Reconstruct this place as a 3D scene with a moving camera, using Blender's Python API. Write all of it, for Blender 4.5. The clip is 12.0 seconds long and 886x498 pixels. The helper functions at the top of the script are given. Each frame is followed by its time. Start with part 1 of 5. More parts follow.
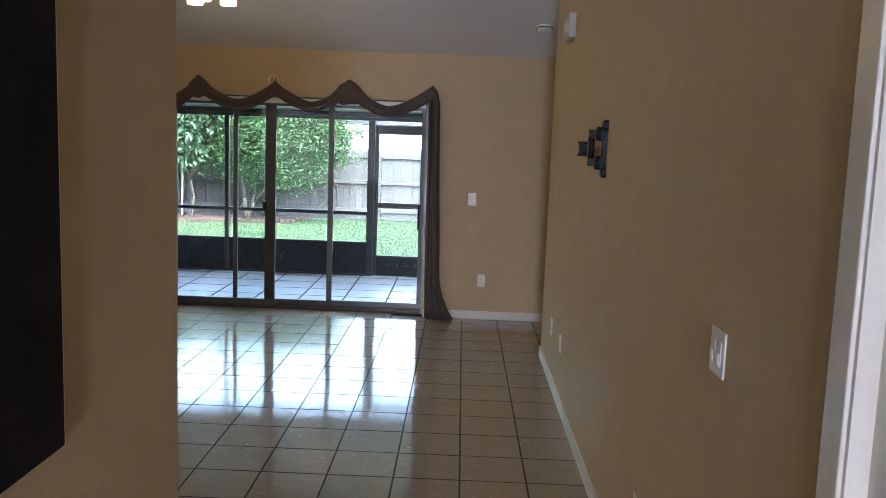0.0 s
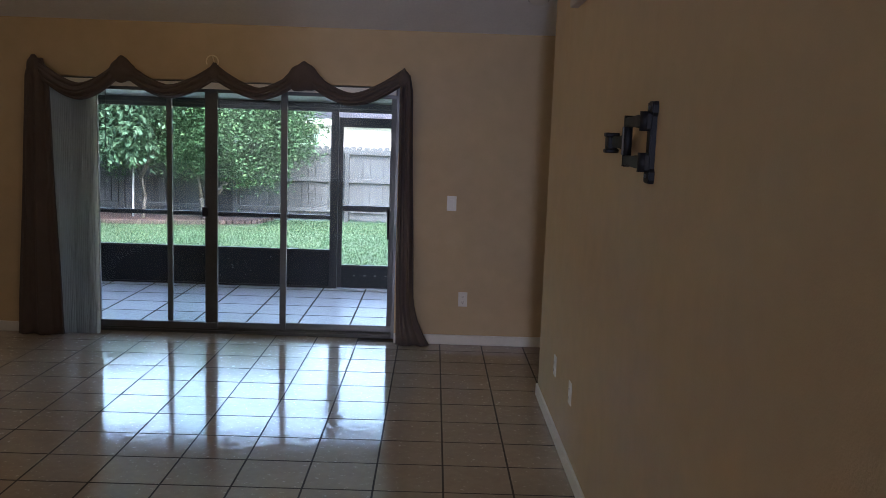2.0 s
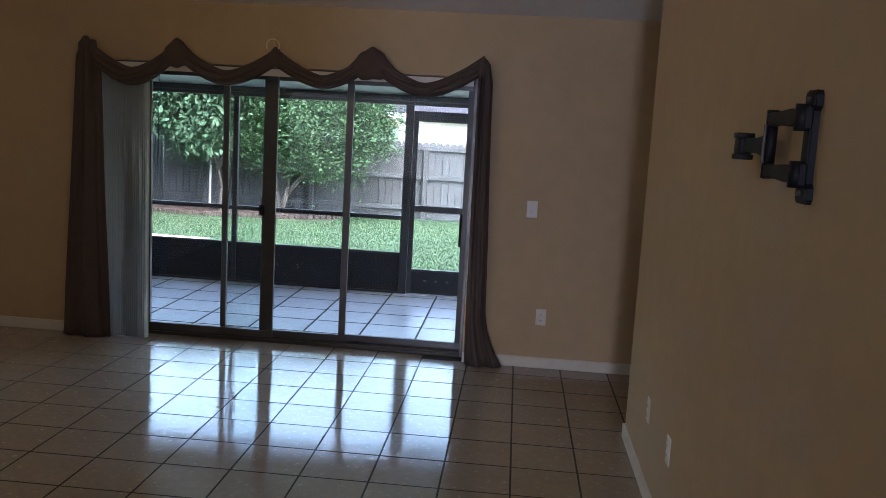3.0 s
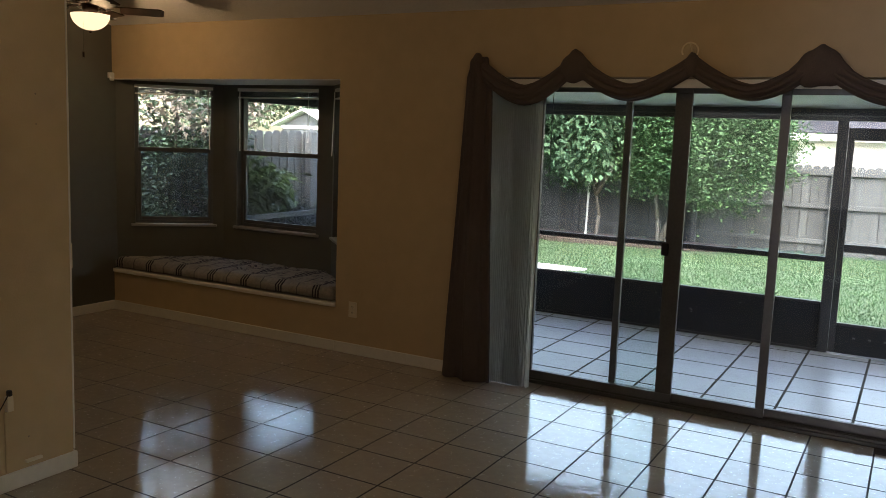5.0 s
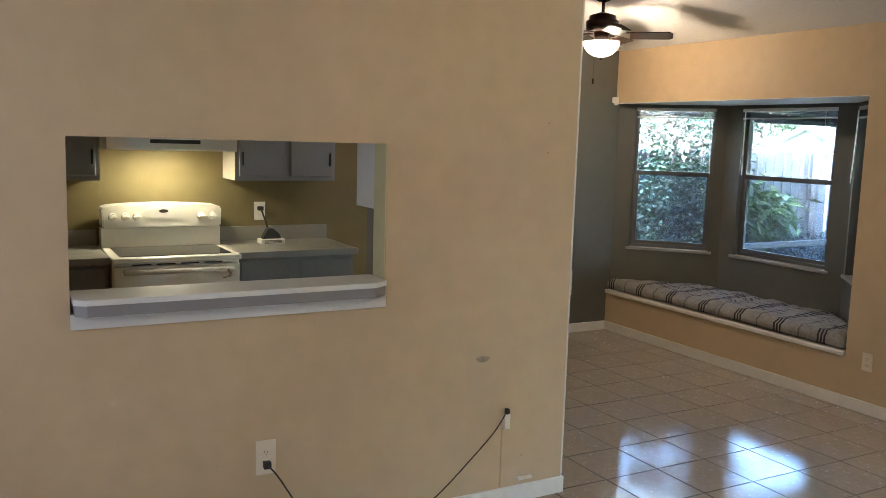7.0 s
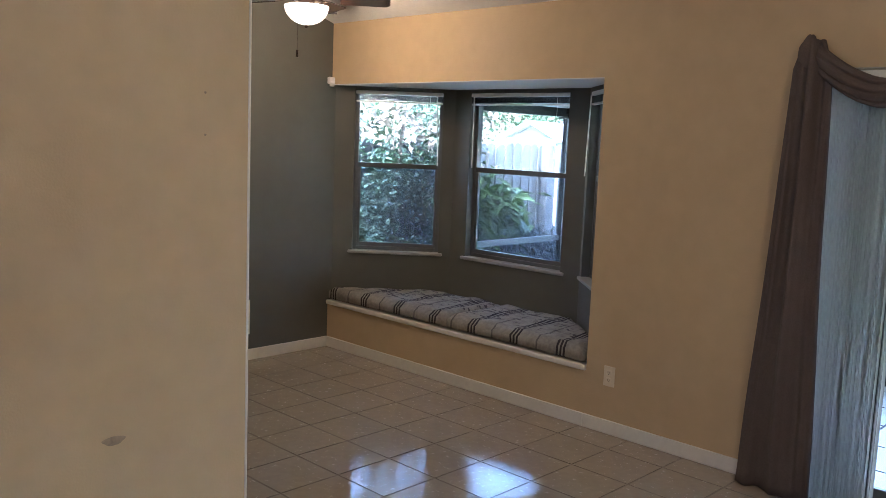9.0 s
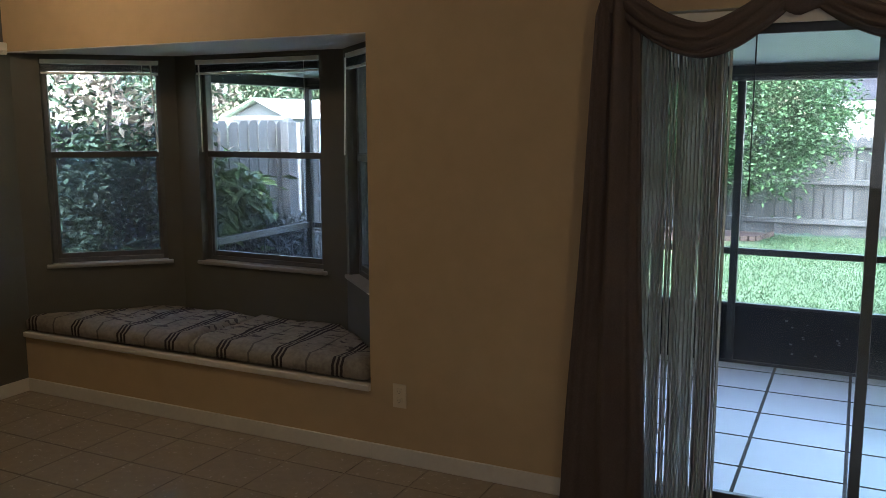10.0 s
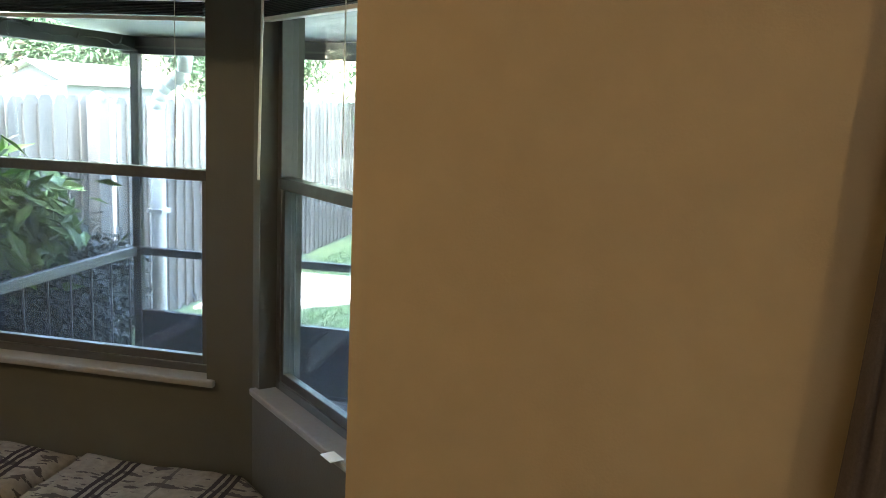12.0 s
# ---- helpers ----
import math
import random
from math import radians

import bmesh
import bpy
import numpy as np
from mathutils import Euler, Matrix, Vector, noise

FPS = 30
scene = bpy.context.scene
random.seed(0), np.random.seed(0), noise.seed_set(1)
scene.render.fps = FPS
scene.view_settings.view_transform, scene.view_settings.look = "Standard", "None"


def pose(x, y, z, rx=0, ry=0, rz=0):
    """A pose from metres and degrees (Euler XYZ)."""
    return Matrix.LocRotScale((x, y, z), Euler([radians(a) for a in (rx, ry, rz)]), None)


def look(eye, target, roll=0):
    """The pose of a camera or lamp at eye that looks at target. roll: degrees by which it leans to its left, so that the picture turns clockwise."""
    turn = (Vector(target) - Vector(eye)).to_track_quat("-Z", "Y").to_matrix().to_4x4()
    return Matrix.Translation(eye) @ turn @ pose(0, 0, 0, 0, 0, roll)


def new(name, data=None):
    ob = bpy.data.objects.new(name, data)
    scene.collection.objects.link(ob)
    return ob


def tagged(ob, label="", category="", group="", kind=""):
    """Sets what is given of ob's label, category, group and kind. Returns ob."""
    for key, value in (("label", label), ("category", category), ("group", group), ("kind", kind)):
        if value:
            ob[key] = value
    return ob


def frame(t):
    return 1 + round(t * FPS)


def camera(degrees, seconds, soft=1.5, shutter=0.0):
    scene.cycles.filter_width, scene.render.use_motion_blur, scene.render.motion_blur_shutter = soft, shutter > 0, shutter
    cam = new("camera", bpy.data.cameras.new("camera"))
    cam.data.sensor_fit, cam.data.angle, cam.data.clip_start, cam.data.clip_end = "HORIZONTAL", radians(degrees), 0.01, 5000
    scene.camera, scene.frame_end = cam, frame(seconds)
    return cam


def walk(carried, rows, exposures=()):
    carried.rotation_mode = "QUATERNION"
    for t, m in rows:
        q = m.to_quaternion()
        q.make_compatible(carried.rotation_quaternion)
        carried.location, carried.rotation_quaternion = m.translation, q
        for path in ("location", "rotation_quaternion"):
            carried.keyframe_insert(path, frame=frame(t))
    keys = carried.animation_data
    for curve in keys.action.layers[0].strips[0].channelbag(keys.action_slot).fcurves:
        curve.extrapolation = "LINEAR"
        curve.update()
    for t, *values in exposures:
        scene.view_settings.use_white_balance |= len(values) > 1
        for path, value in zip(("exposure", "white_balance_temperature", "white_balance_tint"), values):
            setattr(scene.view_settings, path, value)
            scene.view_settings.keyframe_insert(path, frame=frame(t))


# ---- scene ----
cam = camera(55.0, 12.0, soft=0.8)
PATH = [
    (0, (0.253, -0.67, 1.693), (0.215, 1.313, 1.436), 2.1),
    (0.5, (0.232, -0.389, 1.676), (0.181, 1.589, 1.381), 1.6),
    (1, (0.281, -0.081, 1.677), (0.144, 1.899, 1.433), 2.5),
    (1.5, (0.252, 0.252, 1.655), (0.178, 2.235, 1.404), 4.1),
    (2, (0.205, 0.581, 1.673), (0.233, 2.563, 1.408), 2.0),
    (2.5, (0.222, 0.962, 1.689), (0.135, 2.944, 1.435), 0.1),
    (2.7, (0.232, 1.1, 1.682), (0.124, 3.079, 1.408), 1.9),
    (4.3, (0.051, 2.087, 1.646), (-0.507, 3.988, 1.371), 3.1),
    (4.5, (-0.024, 2.172, 1.646), (-0.725, 4.022, 1.354), 3.1),
    (5, (-0.283, 2.215, 1.638), (-1.247, 3.945, 1.374), 2.2),
    (5.5, (-0.414, 2.335, 1.678), (-1.741, 3.806, 1.4), 2.0),
    (6, (-0.44, 2.339, 1.687), (-1.985, 3.584, 1.432), 2.1),
    (6.5, (-0.465, 2.337, 1.684), (-2.157, 3.372, 1.428), 2.3),
    (6.6, (-0.483, 2.334, 1.68), (-2.194, 3.34, 1.433), 1.8),
    (6.7, (-0.494, 2.337, 1.678), (-2.232, 3.292, 1.418), 1.7),
    (8.3, (-0.939, 2.756, 1.661), (-2.554, 3.908, 1.403), 0.8),
    (8.5, (-1.0, 2.85, 1.664), (-2.51, 4.132, 1.387), 1.0),
    (9, (-1.291, 3.218, 1.635), (-2.666, 4.648, 1.38), 2.3),
    (9.5, (-1.646, 3.608, 1.567), (-2.791, 5.227, 1.301), 3.0),
    (10, (-1.975, 3.913, 1.619), (-2.844, 5.689, 1.321), -0.1),
    (10.5, (-2.248, 4.399, 1.663), (-2.951, 6.252, 1.388), 2.4),
    (11, (-2.616, 4.764, 1.674), (-3.138, 6.667, 1.35), 0.6),
    (11.5, (-2.957, 5.126, 1.673), (-3.455, 7.033, 1.335), 1.1),
    (12, (-3.428, 5.516, 1.685), (-3.842, 7.443, 1.345), 2.5),
]
EXPOSURES = [(0, 4.8, 6150, 18), (0.5, 4.65, 6100, 19), (1.0, 4.35, 6050, 20), (2.5, 4.05, 6050, 24), (4.5, 4.05, 6500, 23), (5.0, 3.9, 7200, 20), (5.5, 4.3, 8300, 18), (6.0, 5.15, 7000, 15),
             (6.5, 5.75, 5800, 16), (8.5, 6.05, 5150, 21), (9.0, 5.75, 5250, 22), (9.5, 5.1, 5550, 21), (10.0, 4.45, 5950, 18), (10.5, 4.45, 6450, 18), (11.0, 4.6, 6700, 17), (11.5, 4.9, 7100, 11), (12, 5.55, 6500, 11)]
walk(cam, [(t, look(eye, target, roll)) for t, eye, target, roll in PATH], EXPOSURES)

# ---- world, sun and exposure ----
world = bpy.data.worlds.new("sky")
scene.world = world
world.use_nodes = True
wn = world.node_tree
sky = wn.nodes.new("ShaderNodeTexSky")
sky.sky_type = 'NISHITA'
sky.sun_disc = False
sky.sun_elevation = radians(50)
sky.sun_rotation = radians(150)
sky.dust_density = 3.0
sky.air_density = 1.5
wn.links.new(sky.outputs[0], wn.nodes["Background"].inputs[0])
wn.nodes["Background"].inputs[1].default_value = 0.15
sun = new("sun", bpy.data.lights.new("sun", 'SUN'))
sun.data.energy, sun.data.angle, sun.data.color = 0.95, radians(30), (1.0, 0.98, 0.96)
sun.matrix_world = look((0, 0, 20), (-2.4, 4.2, 10.5))


def lamp(name, kind, place, watts, colour, size=0.1, aim=None, size_y=0.0):
    data = bpy.data.lights.new(name, kind)
    data.energy, data.color = watts, colour
    if kind == 'AREA':
        data.size = size
        if size_y:
            data.shape, data.size_y = 'RECTANGLE', size_y
    else:
        data.shadow_soft_size = size
    ob = new(name, data)
    ob.matrix_world = look(place, aim) if aim else Matrix.Translation(place)
    return ob


# unseen behind the walker: fill at an added front window, daylight of the entry
lamp("front_fill_light", 'AREA', (-2.05, 1.20, 1.50), 0.36, (0.93, 0.97, 1.0), 2.2, aim=(-2.05, 6.0, 1.20), size_y=1.15)
lamp("entry_daylight", 'AREA', (0.28, -5.95, 1.10), 9.6, (0.66, 0.76, 1.0), 0.86, aim=(0.28, 3.0, 1.08), size_y=1.9)


# ---- materials ----
def mat(name, colour, rough=0.6, metal=0.0, vary=0.12, scale=6.0, fine=60.0, bump=0.1, bump_scale=80.0, spec=0.5, random_tint=0.0):
    """Principled material with colour varied at two scales, uneven gloss and fine relief."""
    m = bpy.data.materials.new(name)
    m.use_nodes = True
    t = m.node_tree
    b = t.nodes["Principled BSDF"]
    co = t.nodes.new("ShaderNodeTexCoord")
    n1 = t.nodes.new("ShaderNodeTexNoise")
    n1.inputs["Scale"].default_value, n1.inputs["Detail"].default_value = scale, 5
    n2 = t.nodes.new("ShaderNodeTexNoise")
    n2.inputs["Scale"].default_value, n2.inputs["Detail"].default_value = fine, 3
    add = t.nodes.new("ShaderNodeMath")
    add.operation = 'ADD'
    hsv = t.nodes.new("ShaderNodeHueSaturation")
    hsv.inputs["Color"].default_value = (*colour, 1)
    ramp = t.nodes.new("ShaderNodeMapRange")
    ramp.inputs["From Min"].default_value, ramp.inputs["From Max"].default_value = 0.6, 1.4
    ramp.inputs["To Min"].default_value, ramp.inputs["To Max"].default_value = 1 - vary, 1 + vary
    for n in (n1, n2):
        t.links.new(co.outputs["Object"], n.inputs["Vector"])
    t.links.new(n1.outputs["Fac"], add.inputs[0])
    t.links.new(n2.outputs["Fac"], add.inputs[1])
    last = add
    if random_tint:
        info = t.nodes.new("ShaderNodeObjectInfo")
        isl = t.nodes.new("ShaderNodeNewGeometry")
        s1 = t.nodes.new("ShaderNodeMath")
        s1.operation = 'ADD'
        t.links.new(info.outputs["Random"], s1.inputs[0])
        t.links.new(isl.outputs["Random Per Island"], s1.inputs[1])
        w = t.nodes.new("ShaderNodeMath")
        w.operation = 'FRACT'
        t.links.new(s1.outputs[0], w.inputs[0])
        s2 = t.nodes.new("ShaderNodeMath")
        s2.operation = 'MULTIPLY_ADD'
        s2.inputs[1].default_value, s2.inputs[2].default_value = random_tint, -random_tint / 2
        t.links.new(w.outputs[0], s2.inputs[0])
        s3 = t.nodes.new("ShaderNodeMath")
        s3.operation = 'ADD'
        t.links.new(add.outputs[0], s3.inputs[0])
        t.links.new(s2.outputs[0], s3.inputs[1])
        last = s3
    t.links.new(last.outputs[0], ramp.inputs["Value"])
    t.links.new(ramp.outputs[0], hsv.inputs["Value"])
    t.links.new(hsv.outputs[0], b.inputs["Base Color"])
    r = t.nodes.new("ShaderNodeMapRange")
    r.inputs["From Min"].default_value, r.inputs["From Max"].default_value = 0.35, 0.65
    r.inputs["To Min"].default_value, r.inputs["To Max"].default_value = max(rough * 0.85, 0.02), min(rough * 1.15, 1)
    t.links.new(n1.outputs["Fac"], r.inputs["Value"])
    t.links.new(r.outputs[0], b.inputs["Roughness"])
    b.inputs["Metallic"].default_value = metal
    b.inputs["Specular IOR Level"].default_value = spec
    if bump:
        n3 = t.nodes.new("ShaderNodeTexNoise")
        n3.inputs["Scale"].default_value, n3.inputs["Detail"].default_value = bump_scale, 4
        bp = t.nodes.new("ShaderNodeBump")
        bp.inputs["Strength"].default_value, bp.inputs["Distance"].default_value = bump, 0.01
        t.links.new(co.outputs["Object"], n3.inputs["Vector"])
        t.links.new(n3.outputs["Fac"], bp.inputs["Height"])
        t.links.new(bp.outputs[0], b.inputs["Normal"])
    return m


def glow(name, colour, strength):
    m = bpy.data.materials.new(name)
    m.use_nodes = True
    b = m.node_tree.nodes["Principled BSDF"]
    b.inputs["Base Color"].default_value = (0.9, 0.88, 0.82, 1)
    b.inputs["Emission Color"].default_value = (*colour, 1)
    b.inputs["Emission Strength"].default_value = strength
    return m


def see_through(name, tint, body, share, gloss_rough=0.0, gloss=True):
    """Clear pane (share 0) or net (share of dark thread) over a transparent ground."""
    m = bpy.data.materials.new(name)
    m.use_nodes = True
    t = m.node_tree
    out = t.nodes["Material Output"]
    t.nodes.remove(t.nodes["Principled BSDF"])
    tr = t.nodes.new("ShaderNodeBsdfTransparent")
    tr.inputs[0].default_value = (*tint, 1)
    last = tr
    if share:
        df = t.nodes.new("ShaderNodeBsdfDiffuse")
        df.inputs[0].default_value = (*body, 1)
        mx = t.nodes.new("ShaderNodeMixShader")
        mx.inputs[0].default_value = share
        t.links.new(tr.outputs[0], mx.inputs[1])
        t.links.new(df.outputs[0], mx.inputs[2])
        last = mx
    if gloss:
        lw = t.nodes.new("ShaderNodeLayerWeight")
        lw.inputs[0].default_value = 0.5
        pw = t.nodes.new("ShaderNodeMath")
        pw.operation = 'POWER'
        pw.inputs[1].default_value = 4.0
        t.links.new(lw.outputs["Facing"], pw.inputs[0])
        fr = t.nodes.new("ShaderNodeMath")
        fr.operation = 'MULTIPLY_ADD'
        fr.inputs[1].default_value, fr.inputs[2].default_value = 0.6, 0.025
        t.links.new(pw.outputs[0], fr.inputs[0])
        gl = t.nodes.new("ShaderNodeBsdfGlossy")
        gl.inputs["Roughness"].default_value = gloss_rough
        m2 = t.nodes.new("ShaderNodeMixShader")
        t.links.new(fr.outputs[0], m2.inputs[0])
        t.links.new(last.outputs[0], m2.inputs[1])
        t.links.new(gl.outputs[0], m2.inputs[2])
        last = m2
    t.links.new(last.outputs[0], out.inputs[0])
    return m


def tile_mat(name, colour, rough, dusty, spots=26.0, bump=0.09):
    """Glazed floor tile: mottled glaze, dull specks and smears in the gloss, slight waviness, tint by piece."""
    m = mat(name, colour, rough, vary=0.09, scale=5, fine=22, bump=bump, bump_scale=14, spec=0.58, random_tint=0.10)
    t = m.node_tree
    b = t.nodes["Principled BSDF"]
    geo = t.nodes.new("ShaderNodeNewGeometry")
    n = t.nodes.new("ShaderNodeTexNoise")
    n.inputs["Scale"].default_value, n.inputs["Detail"].default_value, n.inputs["Roughness"].default_value = spots, 6, 0.7
    r = t.nodes.new("ShaderNodeMapRange")
    r.inputs["From Min"].default_value, r.inputs["From Max"].default_value = 0.55, 0.63
    r.inputs["To Min"].default_value, r.inputs["To Max"].default_value = rough, dusty
    t.links.new(geo.outputs["Position"], n.inputs["Vector"])
    t.links.new(n.outputs["Fac"], r.inputs["Value"])
    t.links.new(r.outputs[0], b.inputs["Roughness"])
    pits = t.nodes.new("ShaderNodeTexNoise")
    pits.inputs["Scale"].default_value, pits.inputs["Detail"].default_value = 48, 2
    relief = t.nodes.new("ShaderNodeBump")
    relief.inputs["Strength"].default_value, relief.inputs["Distance"].default_value = 0.10, 0.003
    t.links.new(geo.outputs["Position"], pits.inputs["Vector"])
    t.links.new(pits.outputs["Fac"], relief.inputs["Height"])
    t.links.new(b.inputs["Normal"].links[0].from_socket, relief.inputs["Normal"])
    t.links.new(relief.outputs[0], b.inputs["Normal"])
    return m


def striped(name):
    """Woven cushion cloth: beige ground with groups of dark stripes across it and a mottled print."""
    m = mat(name, (0.275, 0.252, 0.215), 0.95, vary=0.3, scale=11, fine=45, bump=0.35, bump_scale=220, spec=0.1)
    t = m.node_tree
    b = t.nodes["Principled BSDF"]
    geo = t.nodes.new("ShaderNodeNewGeometry")
    sep = t.nodes.new("ShaderNodeSeparateXYZ")
    t.links.new(geo.outputs["Position"], sep.inputs[0])
    old = b.inputs["Base Color"].links[0].from_socket

    def math_node(op, a, c):
        n = t.nodes.new("ShaderNodeMath")
        n.operation = op
        for k, v in enumerate((a, c)):
            if isinstance(v, (int, float)):
                n.inputs[k].default_value = v
            else:
                t.links.new(v, n.inputs[k])
        return n.outputs[0]
    wob = t.nodes.new("ShaderNodeTexNoise")
    wob.inputs["Scale"].default_value = 18
    t.links.new(geo.outputs["Position"], wob.inputs["Vector"])
    x = math_node('ADD', sep.outputs[0], math_node('MULTIPLY', wob.outputs["Fac"], 0.012))
    x = math_node('ADD', x, math_node('MULTIPLY', sep.outputs[1], 0.04))
    group = math_node('FRACT', math_node('DIVIDE', x, 0.36), 0.0)
    band = math_node('LESS_THAN', group, 0.22)
    fine = math_node('GREATER_THAN', math_node('FRACT', math_node('MULTIPLY', group, 13.6), 0.0), 0.42)
    lines = math_node('MULTIPLY', band, fine)
    thin = math_node('LESS_THAN', math_node('ABSOLUTE', math_node('SUBTRACT', group, 0.62), 0.0), 0.018)
    amount = math_node('MAXIMUM', lines, math_node('MULTIPLY', thin, 0.6))
    blot = t.nodes.new("ShaderNodeTexNoise")
    blot.inputs["Scale"].default_value, blot.inputs["Detail"].default_value = 22, 4
    long_ = t.nodes.new("ShaderNodeVectorMath")
    long_.operation = 'MULTIPLY'
    long_.inputs[1].default_value = (0.55, 1.5, 1.0)
    t.links.new(geo.outputs["Position"], long_.inputs[0])
    t.links.new(long_.outputs[0], blot.inputs["Vector"])
    spots = math_node('MULTIPLY', math_node('GREATER_THAN', blot.outputs["Fac"], 0.585), 0.8)
    back = math_node('GREATER_THAN', sep.outputs[1], 7.42)
    amount = math_node('MAXIMUM', amount, math_node('MULTIPLY', spots, back))
    mix = t.nodes.new("ShaderNodeMix")
    mix.data_type = 'RGBA'
    t.links.new(amount, mix.inputs[0])
    t.links.new(old, mix.inputs[6])
    mix.inputs[7].default_value = (0.045, 0.04, 0.045, 1)
    t.links.new(mix.outputs[2], b.inputs["Base Color"])
    return m


TAN = mat("tan_wall_paint", (0.55, 0.415, 0.245), 0.55, vary=0.07, scale=1.6, fine=9, bump=0.12, bump_scale=130, spec=0.3)
SAGE = mat("grey_green_wall_paint", (0.116, 0.113, 0.095), 0.6, vary=0.08, scale=1.6, fine=9, bump=0.12, bump_scale=130, spec=0.3)
CEIL = mat("white_textured_ceiling", (0.78, 0.77, 0.75), 0.9, vary=0.05, scale=3, fine=40, bump=0.5, bump_scale=70)
TRIM = mat("white_trim_paint", (0.74, 0.71, 0.64), 0.35, vary=0.06, scale=4, fine=30, bump=0.04)
SILLSTONE = mat("pale_stone_sill", (0.30, 0.285, 0.26), 0.35, vary=0.1, scale=9, fine=60, bump=0.04)
WHITE = mat("white_plastic", (0.78, 0.76, 0.70), 0.35, vary=0.03, bump=0.0)
GREYCASE = mat("pale_grey_plastic", (0.47, 0.44, 0.42), 0.45, vary=0.04, bump=0.0)
IVORY = mat("ivory_plastic", (0.72, 0.64, 0.48), 0.4, vary=0.04, bump=0.0)
OLIVE = mat("olive_gold_wall", (0.17, 0.137, 0.058), 0.6, vary=0.08, scale=1.6, fine=9, bump=0.12, bump_scale=130, spec=0.3)
# jamb olive made pale: the yellow light on the reveal is in the colour
JAMB = mat("olive_with_yellow_light", (0.60, 0.54, 0.29), 0.6, vary=0.08, scale=1.6, fine=9, bump=0.12, bump_scale=130, spec=0.3)
SLOT = mat("dark_slot", (0.02, 0.02, 0.02), 0.6, vary=0.1, bump=0.0)
TILE = tile_mat("beige_glazed_tile", (0.345, 0.288, 0.222), 0.060, 0.30, 34.0)
GROUT = mat("dark_grout", (0.036, 0.028, 0.022), 0.9, vary=0.3, scale=9, fine=120, bump=0.3)
gt = GROUT.node_tree
worn = gt.nodes.new("ShaderNodeTexNoise")
worn.inputs["Scale"].default_value, worn.inputs["Detail"].default_value = 1.1, 3
fade = gt.nodes.new("ShaderNodeMapRange")
fade.inputs["From Min"].default_value, fade.inputs["From Max"].default_value = 0.55, 0.67
pale = gt.nodes.new("ShaderNodeMix")
pale.data_type = 'RGBA'
pale.inputs[7].default_value = (0.25, 0.20, 0.145, 1)
gb = gt.nodes["Principled BSDF"]
gt.links.new(gb.inputs["Base Color"].links[0].from_socket, pale.inputs[6])
# the grout gets paler towards the dining end
place = gt.nodes.new("ShaderNodeNewGeometry")
axes = gt.nodes.new("ShaderNodeSeparateXYZ")
side = gt.nodes.new("ShaderNodeMapRange")
side.inputs["From Min"].default_value, side.inputs["From Max"].default_value = -2.2, -4.6
side.inputs["To Max"].default_value = 0.13
both = gt.nodes.new("ShaderNodeMath")
gt.links.new(place.outputs["Position"], axes.inputs[0])
gt.links.new(axes.outputs[0], side.inputs["Value"])
gt.links.new(worn.outputs["Fac"], both.inputs[0])
gt.links.new(side.outputs[0], both.inputs[1])
gt.links.new(both.outputs[0], fade.inputs["Value"])
gt.links.new(fade.outputs[0], pale.inputs[0])
gt.links.new(pale.outputs[2], gb.inputs["Base Color"])
PTILE = tile_mat("pale_patio_tile", (0.335, 0.322, 0.328), 0.32, 0.42, 6.0, 0.05)
BRONZE = mat("dark_bronze_aluminium", (0.022, 0.022, 0.025), 0.4, metal=0.3, vary=0.2, scale=8, bump=0.05)
ALU = mat("dull_aluminium", (0.14, 0.14, 0.137), 0.42, metal=0.6, vary=0.12, scale=7, bump=0.03)
DARKALU = mat("bronze_stile", (0.085, 0.085, 0.078), 0.45, metal=0.4, vary=0.2, scale=7, bump=0.03)
KICK = mat("black_kick_panel", (0.007, 0.008, 0.012), 0.65, vary=0.35, scale=5, fine=50, bump=0.08, spec=0.25)
GLASS = see_through("window_glass", (0.93, 0.96, 0.95), (0, 0, 0), 0.0)
SASHNET = see_through("window_insect_screen", (0.93, 0.96, 1.0), (0.19, 0.235, 0.31), 0.30, gloss=False)
NET = see_through("insect_screen", (0.97, 0.98, 0.98), (0.03, 0.03, 0.033), 0.14, gloss=False)
CLOTH = mat("taupe_brown_scarf_cloth", (0.118, 0.092, 0.080), 0.85, vary=0.18, scale=14, fine=160, bump=0.25, bump_scale=300, spec=0.25)
VANE = mat("pale_blind_vane", (0.41, 0.395, 0.35), 0.5, vary=0.05, scale=6, fine=80, bump=0.05)
vt = VANE.node_tree
thin = vt.nodes.new("ShaderNodeBsdfTranslucent")
thin.inputs[0].default_value = (0.50, 0.50, 0.45, 1)
veil = vt.nodes.new("ShaderNodeMixShader")
veil.inputs[0].default_value = 0.22
vt.links.new(vt.nodes["Principled BSDF"].outputs[0], veil.inputs[1])
vt.links.new(thin.outputs[0], veil.inputs[2])
vt.links.new(veil.outputs[0], vt.nodes["Material Output"].inputs[0])
CUSHION = striped("striped_cushion_cloth")
BLACK = mat("black_steel", (0.010, 0.010, 0.011), 0.5, metal=0.0, vary=0.25, bump=0.03, spec=0.3)
GREYMETAL = mat("grey_bracket_plastic", (0.016, 0.017, 0.019), 0.5, vary=0.2, bump=0.03, spec=0.35)
BOARD = mat("matt_black_board", (0.010, 0.009, 0.010), 0.75, vary=0.3, scale=3, fine=40, bump=0.05, spec=0.2)
BRASS = mat("brass", (0.88, 0.75, 0.50), 0.30, metal=0.65, vary=0.1, bump=0.0)
